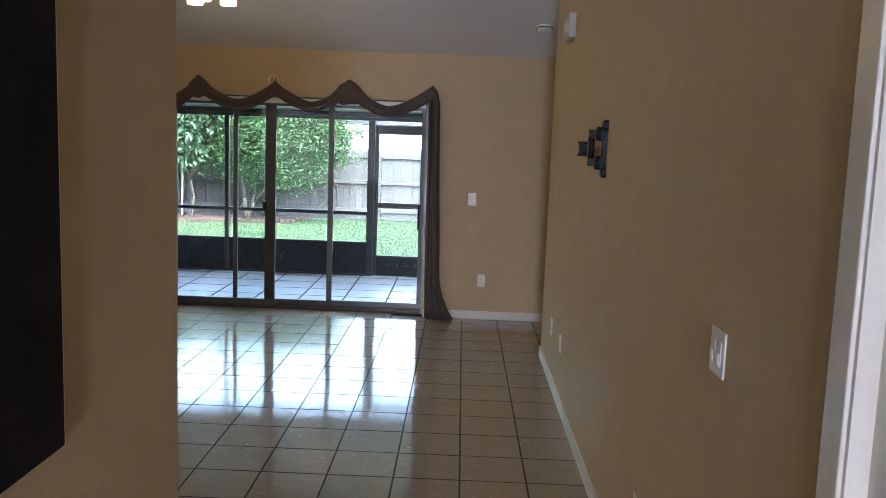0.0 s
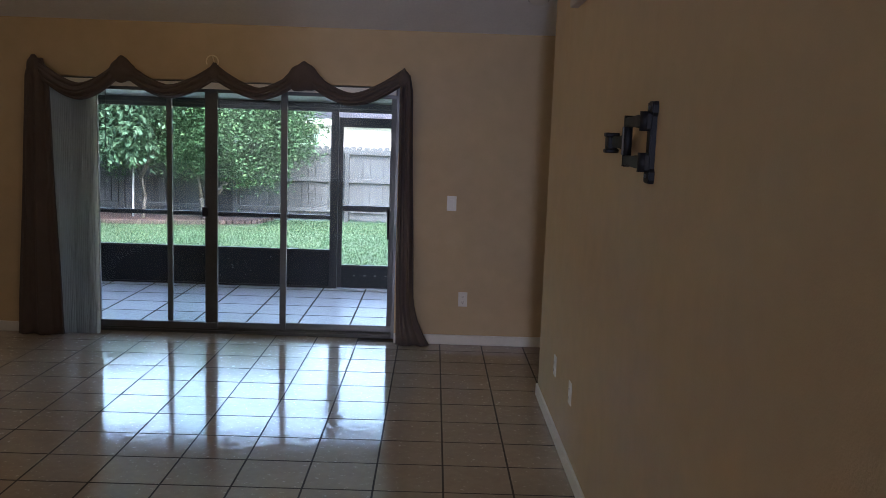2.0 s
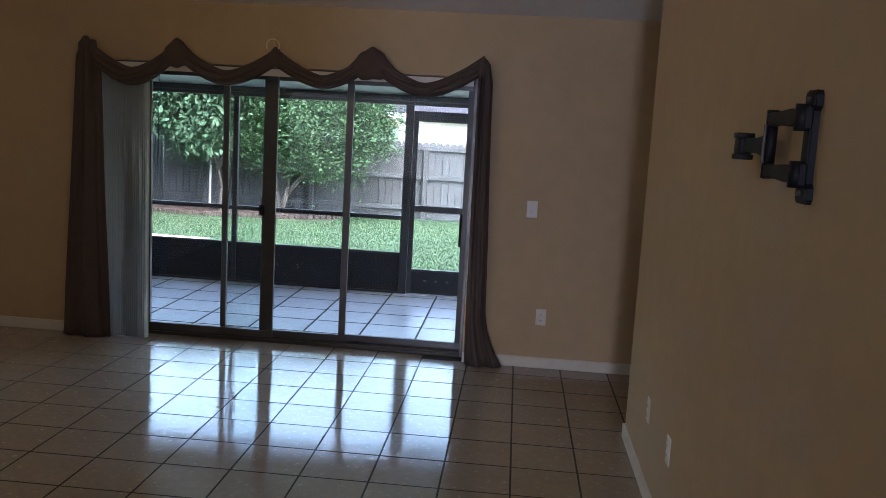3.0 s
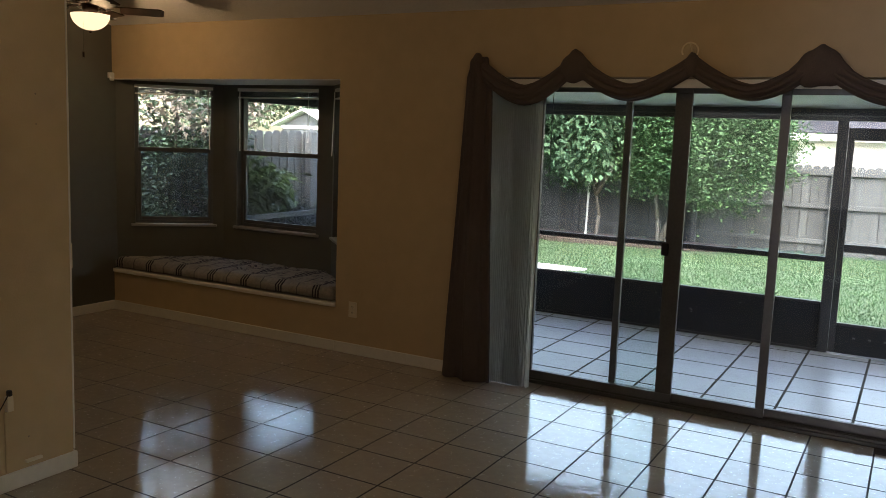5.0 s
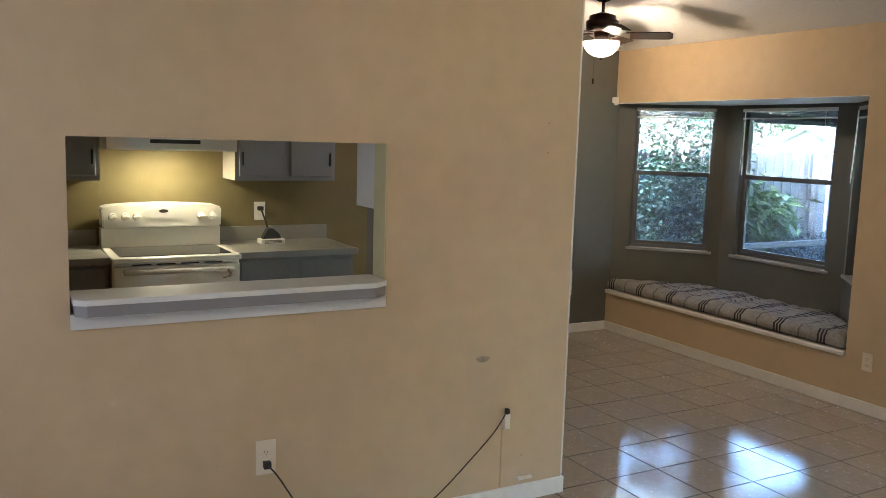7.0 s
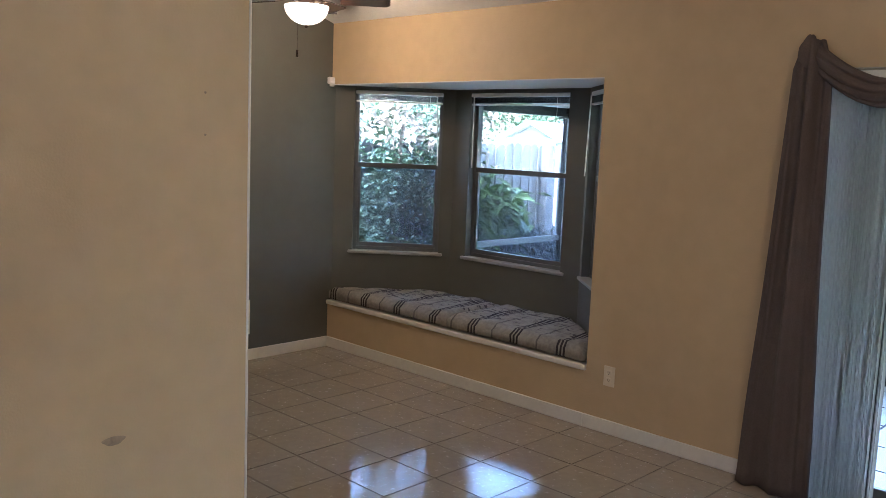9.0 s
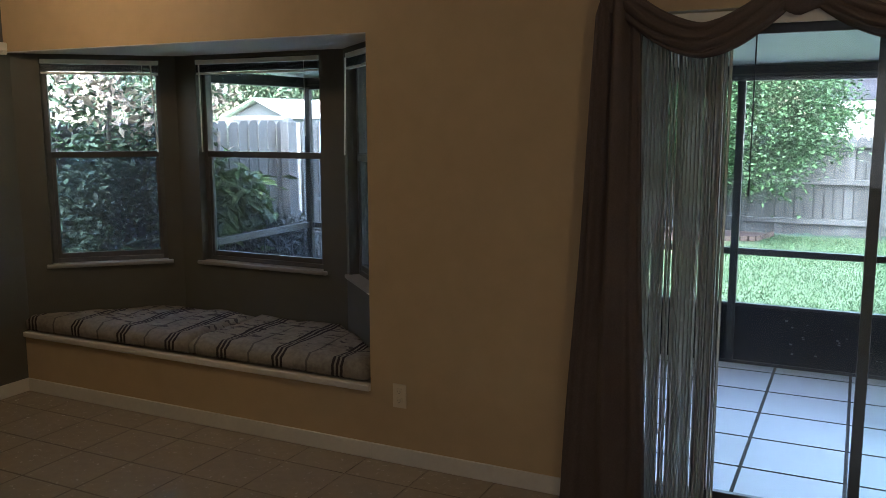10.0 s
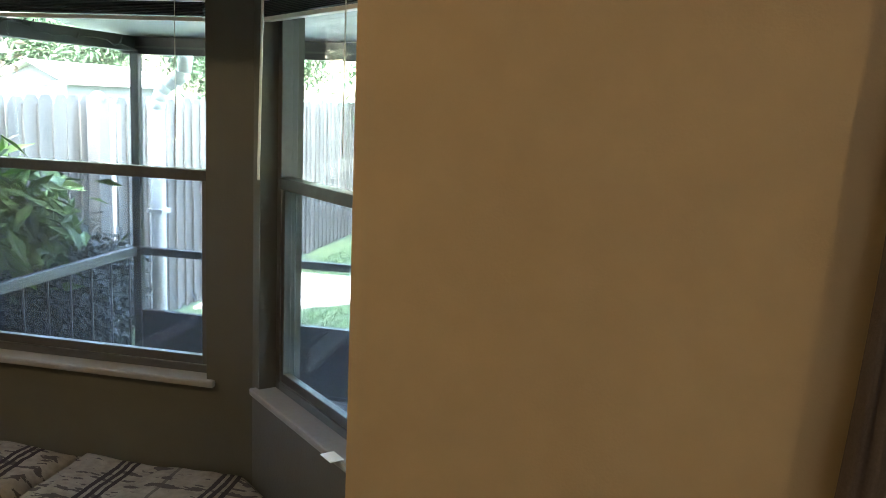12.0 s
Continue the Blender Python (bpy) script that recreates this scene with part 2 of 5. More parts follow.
FANWOOD = mat("dark_fan_blade_wood", (0.03, 0.016, 0.011), 0.35, vary=0.3, scale=4, fine=50, bump=0.03)
FANMETAL = mat("oil_rubbed_bronze", (0.035, 0.022, 0.017), 0.3, metal=0.7, vary=0.2, bump=0.0)
BOWL = glow("lit_frosted_glass", (1.0, 0.76, 0.46), 0.10)
ENAMEL = mat("cream_white_enamel", (0.80, 0.77, 0.68), 0.16, vary=0.03, bump=0.0)
COOKTOP = mat("dark_ceramic_glass", (0.035, 0.033, 0.03), 0.1, vary=0.2, bump=0.0)
CABGREY = mat("grey_cabinet_paint", (0.235, 0.24, 0.255), 0.45, vary=0.08, scale=5, bump=0.05)
CHROME = mat("chrome", (0.75, 0.75, 0.74), 0.15, metal=1.0, vary=0.05, bump=0.0)
# cabinet grey darkened and warmed: the low kitchen light is in this colour
SHADEDGREY = mat("shaded_grey_cabinet_paint", (0.145, 0.138, 0.130), 0.5, vary=0.08, scale=5, bump=0.05)
CABEDGE = mat("beige_cabinet_face", (0.52, 0.48, 0.41), 0.45, vary=0.08, scale=5, bump=0.05)
LAMINATE = mat("grey_laminate", (0.235, 0.225, 0.20), 0.35, vary=0.05, scale=12, fine=260, bump=0.0)
LEDGE = mat("white_laminate", (0.70, 0.69, 0.63), 0.4, vary=0.02, bump=0.0)
LEDGEEDGE = mat("grey_ledge_edge", (0.26, 0.25, 0.24), 0.45, vary=0.05, bump=0.0)
CORD = mat("brown_cord", (0.03, 0.02, 0.014), 0.5, vary=0.2, bump=0.0)
SMUDGE = mat("grey_scuff", (0.33, 0.25, 0.165), 0.6, vary=0.3, scale=20, bump=0.0)
FENCE = mat("weathered_fence_wood", (0.074, 0.083, 0.090), 0.9, vary=0.26, scale=2.2, fine=26, bump=0.4, bump_scale=45, random_tint=0.7, spec=0.15)
MULCH = mat("red_mulch", (0.095, 0.058, 0.047), 0.95, vary=0.5, scale=20, fine=90, bump=0.9, bump_scale=60)
BRICK = mat("brick", (0.062, 0.046, 0.042), 0.9, vary=0.3, scale=20, bump=0.3, random_tint=0.5)
GRASS = mat("lawn_blades", (0.040, 0.088, 0.042), 0.85, vary=0.2, scale=1.5, fine=8, bump=0.0, random_tint=0.25, spec=0.08)
GROUND = mat("lawn_ground", (0.044, 0.078, 0.037), 0.95, vary=0.45, scale=2.2, fine=50, bump=0.8, bump_scale=60)
CONCRETE = mat("pale_concrete", (0.55, 0.54, 0.52), 0.9, vary=0.15, scale=6, bump=0.2)
LEAFA = mat("small_green_leaf", (0.048, 0.108, 0.046), 0.75, vary=0.3, scale=2, fine=10, bump=0.0, random_tint=1.1, spec=0.2)
LEAFB = mat("broad_green_leaf", (0.042, 0.092, 0.050), 0.7, vary=0.3, scale=2, fine=10, bump=0.0, random_tint=1.0, spec=0.25)
LEAFC = mat("hedge_leaf", (0.075, 0.13, 0.078), 0.6, vary=0.35, scale=2, fine=10, bump=0.0, random_tint=1.2)
LEAFD = mat("pale_pinkish_leaf", (0.38, 0.325, 0.275), 0.5, vary=0.35, scale=2, fine=10, bump=0.0, random_tint=1.0)
# darker, bluer hedge leaf: the shade low by the fence is in its colour
SHADELEAF = mat("leaf_with_shade_in_colour", (0.028, 0.042, 0.048), 0.7, vary=0.3, scale=2, fine=10, bump=0.0, random_tint=0.9)
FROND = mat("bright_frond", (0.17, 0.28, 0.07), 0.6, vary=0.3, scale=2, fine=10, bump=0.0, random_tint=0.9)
BARK = mat("grey_bark", (0.135, 0.125, 0.112), 0.95, vary=0.35, scale=9, fine=50, bump=0.7, bump_scale=40)
STUCCO = mat("white_stucco", (0.66, 0.65, 0.63), 0.9, vary=0.05, scale=3, bump=0.3)
FASCIA = mat("white_fascia", (0.82, 0.82, 0.80), 0.5, vary=0.04, bump=0.0)
GABLE = mat("pale_grey_siding", (0.11, 0.12, 0.135), 0.8, vary=0.08, scale=2, bump=0.2)
SHINGLE = mat("grey_shingle", (0.030, 0.031, 0.037), 0.95, vary=0.35, scale=4, fine=40, bump=0.5, random_tint=0.6, spec=0.1)
SOFFIT = mat("patio_roof_panel", (0.60, 0.61, 0.595), 0.5, vary=0.05, scale=3, bump=0.05)


# ---- mesh helpers ----
def box(bm, x0, x1, y0, y1, z0, z1, bev=0.0, m=None):
    r = bmesh.ops.create_cube(bm, size=1.0)
    vs = r["verts"]
    for v in vs:
        v.co = Vector(((x0 + x1) / 2 + v.co.x * (x1 - x0), (y0 + y1) / 2 + v.co.y * (y1 - y0), (z0 + z1) / 2 + v.co.z * (z1 - z0)))
    if bev:
        es = list({e for v in vs for e in v.link_edges})
        got = bmesh.ops.bevel(bm, geom=es, offset=bev, segments=2, affect='EDGES', profile=0.5)
        vs = list({v for f in got["faces"] for v in f.verts} | {v for v in vs if v.is_valid})
    if m:
        bmesh.ops.transform(bm, matrix=m, verts=vs)
    return bm


def prism(bm, pts, axis, a, b):
    """A polygon in the plane across axis, extruded from a to b."""
    def at(p, c):
        return {'x': (c, p[0], p[1]), 'y': (p[0], c, p[1]), 'z': (p[0], p[1], c)}[axis]
    lo, hi = [bm.verts.new(at(p, a)) for p in pts], [bm.verts.new(at(p, b)) for p in pts]
    n = len(pts)
    bm.faces.new(lo)
    bm.faces.new(hi[::-1])
    for i in range(n):
        bm.faces.new((lo[i], hi[i], hi[(i + 1) % n], lo[(i + 1) % n]))
    bmesh.ops.recalc_face_normals(bm, faces=bm.faces)
    return bm


def rod(bm, a, b, r, r2=None, n=10):
    a, b = Vector(a), Vector(b)
    q = (b - a).to_track_quat('Z', 'Y').to_matrix().to_4x4()
    bmesh.ops.create_cone(bm, cap_ends=True, segments=n, radius1=r, radius2=r if r2 is None else r2, depth=(b - a).length,
                          matrix=Matrix.Translation((a + b) / 2) @ q)
    return bm


def lathe(bm, place, profile, n=28):
    """Turns (radius, z) pairs round the upright axis through place."""
    x, y, z = place
    rings = [[bm.verts.new((x + r * math.cos(k * 2 * math.pi / n), y + r * math.sin(k * 2 * math.pi / n), z + h)) for k in range(n)] for r, h in profile]
    for a, b in zip(rings, rings[1:]):
        for k in range(n):
            bm.faces.new((a[k], a[(k + 1) % n], b[(k + 1) % n], b[k]))
    bm.faces.new(rings[0][::-1])
    bm.faces.new(rings[-1])
    bmesh.ops.recalc_face_normals(bm, faces=bm.faces)
    return bm


def tube(bm, pts, r, n=6):
    for a, b in zip(pts, pts[1:]):
        rod(bm, a, b, r, n=n)
    return bm


def mesh_of(name, bm, material, smooth=False):
    me = bpy.data.meshes.new(name)
    bm.to_mesh(me)
    bm.free()
    me.materials.append(material)
    if smooth:
        for p in me.polygons:
            p.use_smooth = True
    return me


def part(name, bm, material, parent, label="", smooth=False):
    """Links a bmesh as one mesh under a thing or a part."""
    me = bm if isinstance(bm, bpy.types.Mesh) else mesh_of(name, bm, material, smooth)
    ob = new(name, me)
    ob.parent = parent
    if parent and not parent.parent:
        ob.matrix_parent_inverse = parent.matrix_basis.inverted()
    return tagged(ob, label)


def thing(name, label, category, place=(0, 0, 0), group="", kind=""):
    ob = new(name)
    ob.empty_display_size = 0.1
    ob.matrix_world = Matrix.Translation(place)
    return tagged(ob, label, category, group, kind)


def solid(name, bm, material, label, category="", kind="", smooth=False, group=""):
    return tagged(new(name, mesh_of(name, bm, material, smooth)), label, category, group, kind)


def B(*a, **k):
    return box(bmesh.new(), *a, **k)


# ---- structure ----
WX, NY, EX, KX = -6.44, 7.30, 0.935, -3.686
# HALL_END: unseen end of the hall, set deep to even out the entry light
SLOPE, RIDGE, EAVE, FLAT, HALL_END = 0.32, 2.9, 2.46, -2.772, -6.0


def ceil_z(y):
    top = EAVE + SLOPE * (NY - RIDGE)
    return EAVE + SLOPE * (NY - y) if y >= RIDGE else max(2.45, top - 0.25 * (RIDGE - y))


def gable_wall(bm, x0, x1, y0, y1, z0=0.0):
    """A wall along y whose top follows the vaulted ceiling."""
    ys = [y0] + [y for y in (FLAT, RIDGE) if y0 < y < y1] + [y1]
    prism(bm, [(y0, z0), (y1, z0)] + [(y, ceil_z(y) + 0.08) for y in reversed(ys)], 'x', x0, x1)


# floor slab and tile bed
bm = B(WX - 0.15, 2.5, -2.6, NY, -0.10, -0.0013)
box(bm, -0.49, 1.065, HALL_END - 0.15, -2.6, -0.10, -0.0013)
box(bm, -2.82, -0.075, NY, NY + 0.34, -0.10, -0.0013)
floor = solid("floor", bm, GROUT, "dark grout bed under beige glazed floor tiles", kind="structure")

# north wall, with the openings of the sliding door and the bay
bm = bmesh.new()
box(bm, -4.02, -2.82, NY, NY + 0.15, 0, 2.5)
box(bm, -3.88, -2.82, NY + 0.15, NY + 0.34, 0, 2.5)
box(bm, -2.82, -0.075, NY, NY + 0.34, 2.03, 2.5)
box(bm, -0.075, 2.5, NY, NY + 0.34, 0, 2.5)
box(bm, WX, -4.02, NY, NY + 0.12, 2.015, 2.5)
solid("wall_north", bm, TAN, "tan painted wall round the sliding door and bay", kind="structure")
solid("seat_front", B(WX, -4.02, NY, NY + 0.04, 0, 0.335), TAN, "tan painted panel under the window seat", kind="structure")

bm = bmesh.new()
gable_wall(bm, WX - 0.15, WX, 4.95, NY + 0.15)
solid("wall_west", bm, SAGE, "grey-green painted wall of the dining corner", kind="structure")
bm = bmesh.new()
gable_wall(bm, WX - 0.15, WX, -2.6, 4.95)
solid("wall_kitchen_back", bm, OLIVE, "olive-gold kitchen wall", kind="structure")

bm = bmesh.new()
gable_wall(bm, EX, EX + 0.13, 0.745, 5.99)
gable_wall(bm, EX, EX + 0.13, HALL_END, -0.03)
prism(bm, [(-0.03, 2.05), (0.745, 2.05), (0.745, ceil_z(0.745)), (-0.03, ceil_z(-0.03))], 'x', EX, EX + 0.13)
solid("wall_east", bm, TAN, "tan painted wall with a television bracket", kind="structure")
bm = bmesh.new()
box(bm, EX + 0.13, 2.35, 5.86, 5.99, 0, 2.98)
box(bm, 2.35, 2.5, 5.86, NY, 0, 2.98)
solid("wall_recess", bm, TAN, "tan painted walls of the side recess", kind="structure")

# wall between living room and kitchen, with the pass-through
bm = bmesh.new()
box(bm, KX - 0.12, KX, 2.634, 3.83, 0, 0.974)
prism(bm, [(2.634, 1.642), (3.83, 1.642), (3.83, ceil_z(3.83) + .08), (RIDGE, ceil_z(RIDGE) + .08), (2.634, ceil_z(2.634) + .08)], 'x', KX - 0.12, KX)
gable_wall(bm, KX - 0.12, KX, 3.83, 4.775)
gable_wall(bm, KX - 0.12, KX, 1.18, 2.634)
solid("wall_kitchen", bm, TAN, "tan painted wall with a pass-through to the kitchen", kind="structure")
# thin sheet over the jamb, coloured as if lit yellow
solid("jamb_lit_sheet", B(KX - 0.118, KX - 0.004, 3.8255, 3.8295, 1.089, 1.642), JAMB, "pale olive sheet on the pass-through jamb, yellow light in its colour", kind="structure")
solid("corner_bead", B(KX - 0.125, KX + 0.005, 4.775, 4.783, 0.09, 2.6, bev=0.003), TRIM, "pale worn edge of the kitchen wall", kind="structure")

bm = bmesh.new()
gable_wall(bm, -0.49, -0.37, HALL_END, 1.18)
solid("wall_hall", bm, TAN, "tan painted hallway wall", kind="structure")
bm = bmesh.new()
zt = ceil_z(1.18) + 0.05
for x0, x1, z0, z1 in ((WX, -3.20, 0, zt), (-0.90, -0.49, 0, zt), (-3.20, -0.90, 0, 0.90), (-3.20, -0.90, 2.10, zt)):
    box(bm, x0, x1, 1.06, 1.18, z0, z1)
for x0, x1 in ((WX - 0.15, -0.49), (1.065, 2.5)):
    box(bm, x0, x1, -2.6, -2.45, 0, 2.58)
for x0, x1, z0, z1 in ((-0.49, -0.20, 0, 2.53), (0.76, 1.065, 0, 2.53), (-0.20, 0.76, 2.06, 2.53)):
    box(bm, x0, x1, HALL_END - 0.15, HALL_END, z0, z1)
solid("wall_south", bm, TAN, "tan painted wall behind the walker", kind="structure")

# the front opening is unseen and added for fill; the other stands for the entry
for nm, x0, x1, y, z0, z1 in (("window_4", -3.20, -0.90, 1.12, 0.90, 2.10), ("window_5", -0.20, 0.76, HALL_END - 0.07, 0.0, 2.06)):
    w = thing(nm, "plain unseen glazed opening added behind the walker", "window", (x0, y, z0), kind="structure")
    fr = bmesh.new()
    for a, b, c, d in ((x0, x0 + .05, z0, z1), (x1 - .05, x1, z0, z1), (x0 + .05, x1 - .05, z0, z0 + .05), (x0 + .05, x1 - .05, z1 - .05, z1)):
        box(fr, a, b, y - .02, y + .02, c, d)
    part("window_frame", fr, TRIM, w)
    part("pane", B(x0 + .05, x1 - .05, y - .002, y + .002, z0 + .05, z1 - .05), GLASS, w).visible_shadow = False

bm = bmesh.new()
y1, y0 = NY + 0.2, HALL_END - 0.15
prism(bm, [(y0, ceil_z(y0)), (FLAT, ceil_z(FLAT)), (RIDGE, ceil_z(RIDGE)), (y1, ceil_z(y1)), (y1, ceil_z(y1) + 0.2), (RIDGE, ceil_z(RIDGE) + 0.2), (FLAT, ceil_z(FLAT) + 0.2), (y0, ceil_z(y0) + 0.2)], 'x', WX - 0.15, 2.5)
solid("ceiling", bm, CEIL, "white textured vaulted ceiling", kind="structure")


def baseboard(name, x0, x1, y0, y1, h=0.080):
    bm = B(x0, x1, y0, y1, 0, h, bev=0.004)
    return solid(name, bm, TRIM, "white painted baseboard", kind="structure")


baseboard("baseboard", -4.02, -2.82, NY - 0.014, NY)
baseboard("baseboard", WX + 0.014, -4.02, NY - 0.014, NY)
baseboard("baseboard", -0.075, 2.35, NY - 0.014, NY)
baseboard("baseboard", WX, WX + 0.014, 5.0, NY)
baseboard("baseboard", EX - 0.014, EX, 0.826, 5.99)
baseboard("baseboard", EX - 0.014, EX + 0.13, 5.99, 6.004)
baseboard("baseboard", KX, KX + 0.014, 1.18, 4.789)
baseboard("baseboard", KX - 0.13, KX, 4.775, 4.789)
baseboard("baseboard", -0.37, -0.356, HALL_END, 1.194)
baseboard("baseboard", KX + 0.014, -0.37, 1.18, 1.194)

# hall door with casing
bm = bmesh.new()
box(bm, EX - 0.018, EX, 0.745, 0.825, 0, 2.12, bev=0.004)
box(bm, EX - 0.010, EX + 0.03, 0.733, 0.745, 0, 2.05)
box(bm, EX - 0.018, EX, -0.11, -0.03, 0, 2.12, bev=0.004)
box(bm, EX - 0.018, EX, -0.03, 0.745, 2.05, 2.12, bev=0.004)
solid("trim", bm, TRIM, "white painted door casing", kind="structure")
door = thing("door_1", "closed white painted hallway door", "door", (EX + 0.04, 0.39, 0), kind="structure")
part("panel", B(EX + 0.03, EX + 0.07, -0.03, 0.745, 0.008, 2.05, bev=0.003), TRIM, door)
knob = lathe(bmesh.new(), (0, 0, 0), [(0.012, 0), (0.012, 0.03), (0.027, 0.04), (0.029, 0.055), (0.02, 0.068)])
bmesh.ops.transform(knob, matrix=pose(EX + 0.03, 0.04, 0.95, 0, -90, 0), verts=knob.verts)
part("door_knob", knob, BRASS, door, "brass knob", smooth=True)

# ---- bay with window seat ----
BAY = [(WX, 7.335), (-5.77, 7.955), (-4.56, 7.955), (-4.02, 7.44)]


def bay_wall(p0, p1, s0, s1, z0, z1, name):
    """One straight piece of the bay, with a window opening from s0 to s1 along it."""
    a, b = Vector((*p0, 0)), Vector((*p1, 0))
    d = (b - a).normalized()
    length = (b - a).length
    m = Matrix.Translation(a) @ Matrix.Rotation(math.atan2(d.y, d.x), 4, 'Z')
    bm = bmesh.new()
    for x0, x1, zz0, zz1 in ((0, s0, 0.33, 2.1), (s1, length, 0.33, 2.1), (s0, s1, 0.33, z0), (s0, s1, z1, 2.1)):
        box(bm, x0, x1, 0, 0.14, zz0, zz1, m=m)
    solid(name, bm, SAGE, "grey-green painted wall of the window bay", kind="structure")
    return m, length


def bay_window(m, s0, s1, z0, z1, name, sash_z, wand_side):
    w = thing(name, "single-hung aluminium window with clear panes", "window", tuple(m.translation), kind="structure")
    fr = bmesh.new()
    t = 0.028
    for x0, x1, a, b in ((s0, s0 + t, z0, z1), (s1 - t, s1, z0, z1), (s0 + t, s1 - t, z0, z0 + t), (s0 + t, s1 - t, z1 - t, z1)):
        box(fr, x0, x1, 0.055, 0.11, a, b, bev=0.003, m=m)
    part("window_frame", fr, ALU, w, "dull aluminium frame")
    part("meeting_rail", B(s0 + t, s1 - t, 0.05, 0.095, sash_z - 0.018, sash_z + 0.018, bev=0.003, m=m), DARKALU, w)
    low = bmesh.new()
    for x0, x1, a, b in ((s0 + t, s0 + t + 0.02, z0 + t, sash_z - .018), (s1 - t - 0.02, s1 - t, z0 + t, sash_z - .018), (s0 + t + .02, s1 - t - .02, z0 + t, z0 + t + 0.03)):
        box(low, x0, x1, 0.06, 0.085, a, b, bev=0.002, m=m)
    part("lower_sash", low, ALU, w)
    for a, b, y in ((z0 + t + .03, sash_z - 0.018, 0.07), (sash_z + 0.018, z1 - t, 0.09)):
        g = part("pane", B(s0 + t, s1 - t, y, y + 0.004, a, b, m=m), GLASS, w)
        g.visible_shadow = False
    part("insect_screen", B(s0 + t, s1 - t, 0.104, 0.106, z0 + t, sash_z, m=m), SASHNET, w, "fine dark insect screen on the lower half").visible_shadow = False
    part("window_sill", B(s0 - 0.03, s1 + 0.03, -0.022, 0.13, z0 - 0.022, z0 + 0.001, bev=0.006, m=m), SILLSTONE, w, "pale stone sill")
    # raised blind
    bl = thing("raised_blind", "raised white mini blind at the window head", "blind", tuple(m.translation), group="bay window blinds")
    part("headrail", B(s0 + 0.005, s1 - 0.005, -0.005, 0.03, z1 - 0.03, z1 - 0.004, bev=0.003, m=m), WHITE, bl)
    for k in range(9):
        part("slat", B(s0 + 0.01, s1 - 0.01, 0.0, 0.026, z1 - 0.034 - 0.0045 * k - 0.003, z1 - 0.034 - 0.0045 * k, m=m), GREYMETAL, bl)
    part("bottom_rail", B(s0 + 0.008, s1 - 0.008, -0.002, 0.027, z1 - 0.09, z1 - 0.078, bev=0.002, m=m), WHITE, bl)
    xw = s0 + 0.04 if wand_side == 'l' else s1 - 0.05
    wd = rod(bmesh.new(), m @ Vector((xw, -0.012, z1 - 0.03)), m @ Vector((xw + 0.02, -0.03, z1 - 0.55)), 0.0045, n=8)
    part("wand", wd, WHITE, bl)
    part("cord", rod(bmesh.new(), m @ Vector((s1 - 0.1, -0.004, z1 - 0.03)), m @ Vector((s1 - 0.1, -0.004, z1 - 0.45)), 0.0015, n=5), WHITE, bl)


SILL, HEAD, MEET = 0.762, 1.985, 1.42
for k, (s0, s1, side) in enumerate(((0.15, 0.82, 'r'), (0.155, 1.05, 'l'), (0.055, 0.70, 'l'))):
    m, length = bay_wall(BAY[k], BAY[k + 1], s0, s1, SILL, HEAD, f"wall_bay_{k + 1}")
    bay_window(m, s0, s1, SILL, HEAD, f"window_{k + 1}", MEET, side)
tag = thing("paper_tag", "small white paper tag on the window sill", "tag", (-4.10, 7.49, SILL))
part("tag_sheet", B(-0.03, 0.03, -0.02, 0.02, 0.001, 0.003, m=Matrix.Translation((-4.125, 7.50, SILL)) @ Matrix.Rotation(radians(-44), 4, 'Z')), WHITE, tag)
out = [(WX, NY + 0.003), (WX, 7.50), (-5.83, 8.12), (-4.53, 8.12), (-3.92, 7.54), (-4.02, 7.44), (-4.02, NY + 0.003)]
solid("bay_ceiling", prism(bmesh.new(), out, 'z', 2.010, 2.015), CEIL, "white ceiling of the window bay", kind="structure")
solid("bay_roof", prism(bmesh.new(), [(WX, NY + 0.125), (WX, 7.50), (-5.83, 8.12), (-4.53, 8.12), (-3.92, 7.54), (-3.92, NY + 0.125)], 'z', 2.016, 2.12), STUCCO, "stucco roof of the bay", kind="structure")
seat_poly = [(WX, NY + 0.04), (-4.02, NY + 0.04), (-4.02, 7.45), (-4.565, 7.96), (-5.765, 7.96), (WX, 7.345)]
solid("seat_board", prism(bmesh.new(), seat_poly, 'z', 0.30, 0.355), TRIM, "white painted board of the window seat", kind="structure")
solid("seat_nosing", B(WX, -4.02, NY - 0.018, NY + 0.04, 0.335, 0.368, bev=0.006), TRIM, "white painted nosing of the window seat", kind="structure")


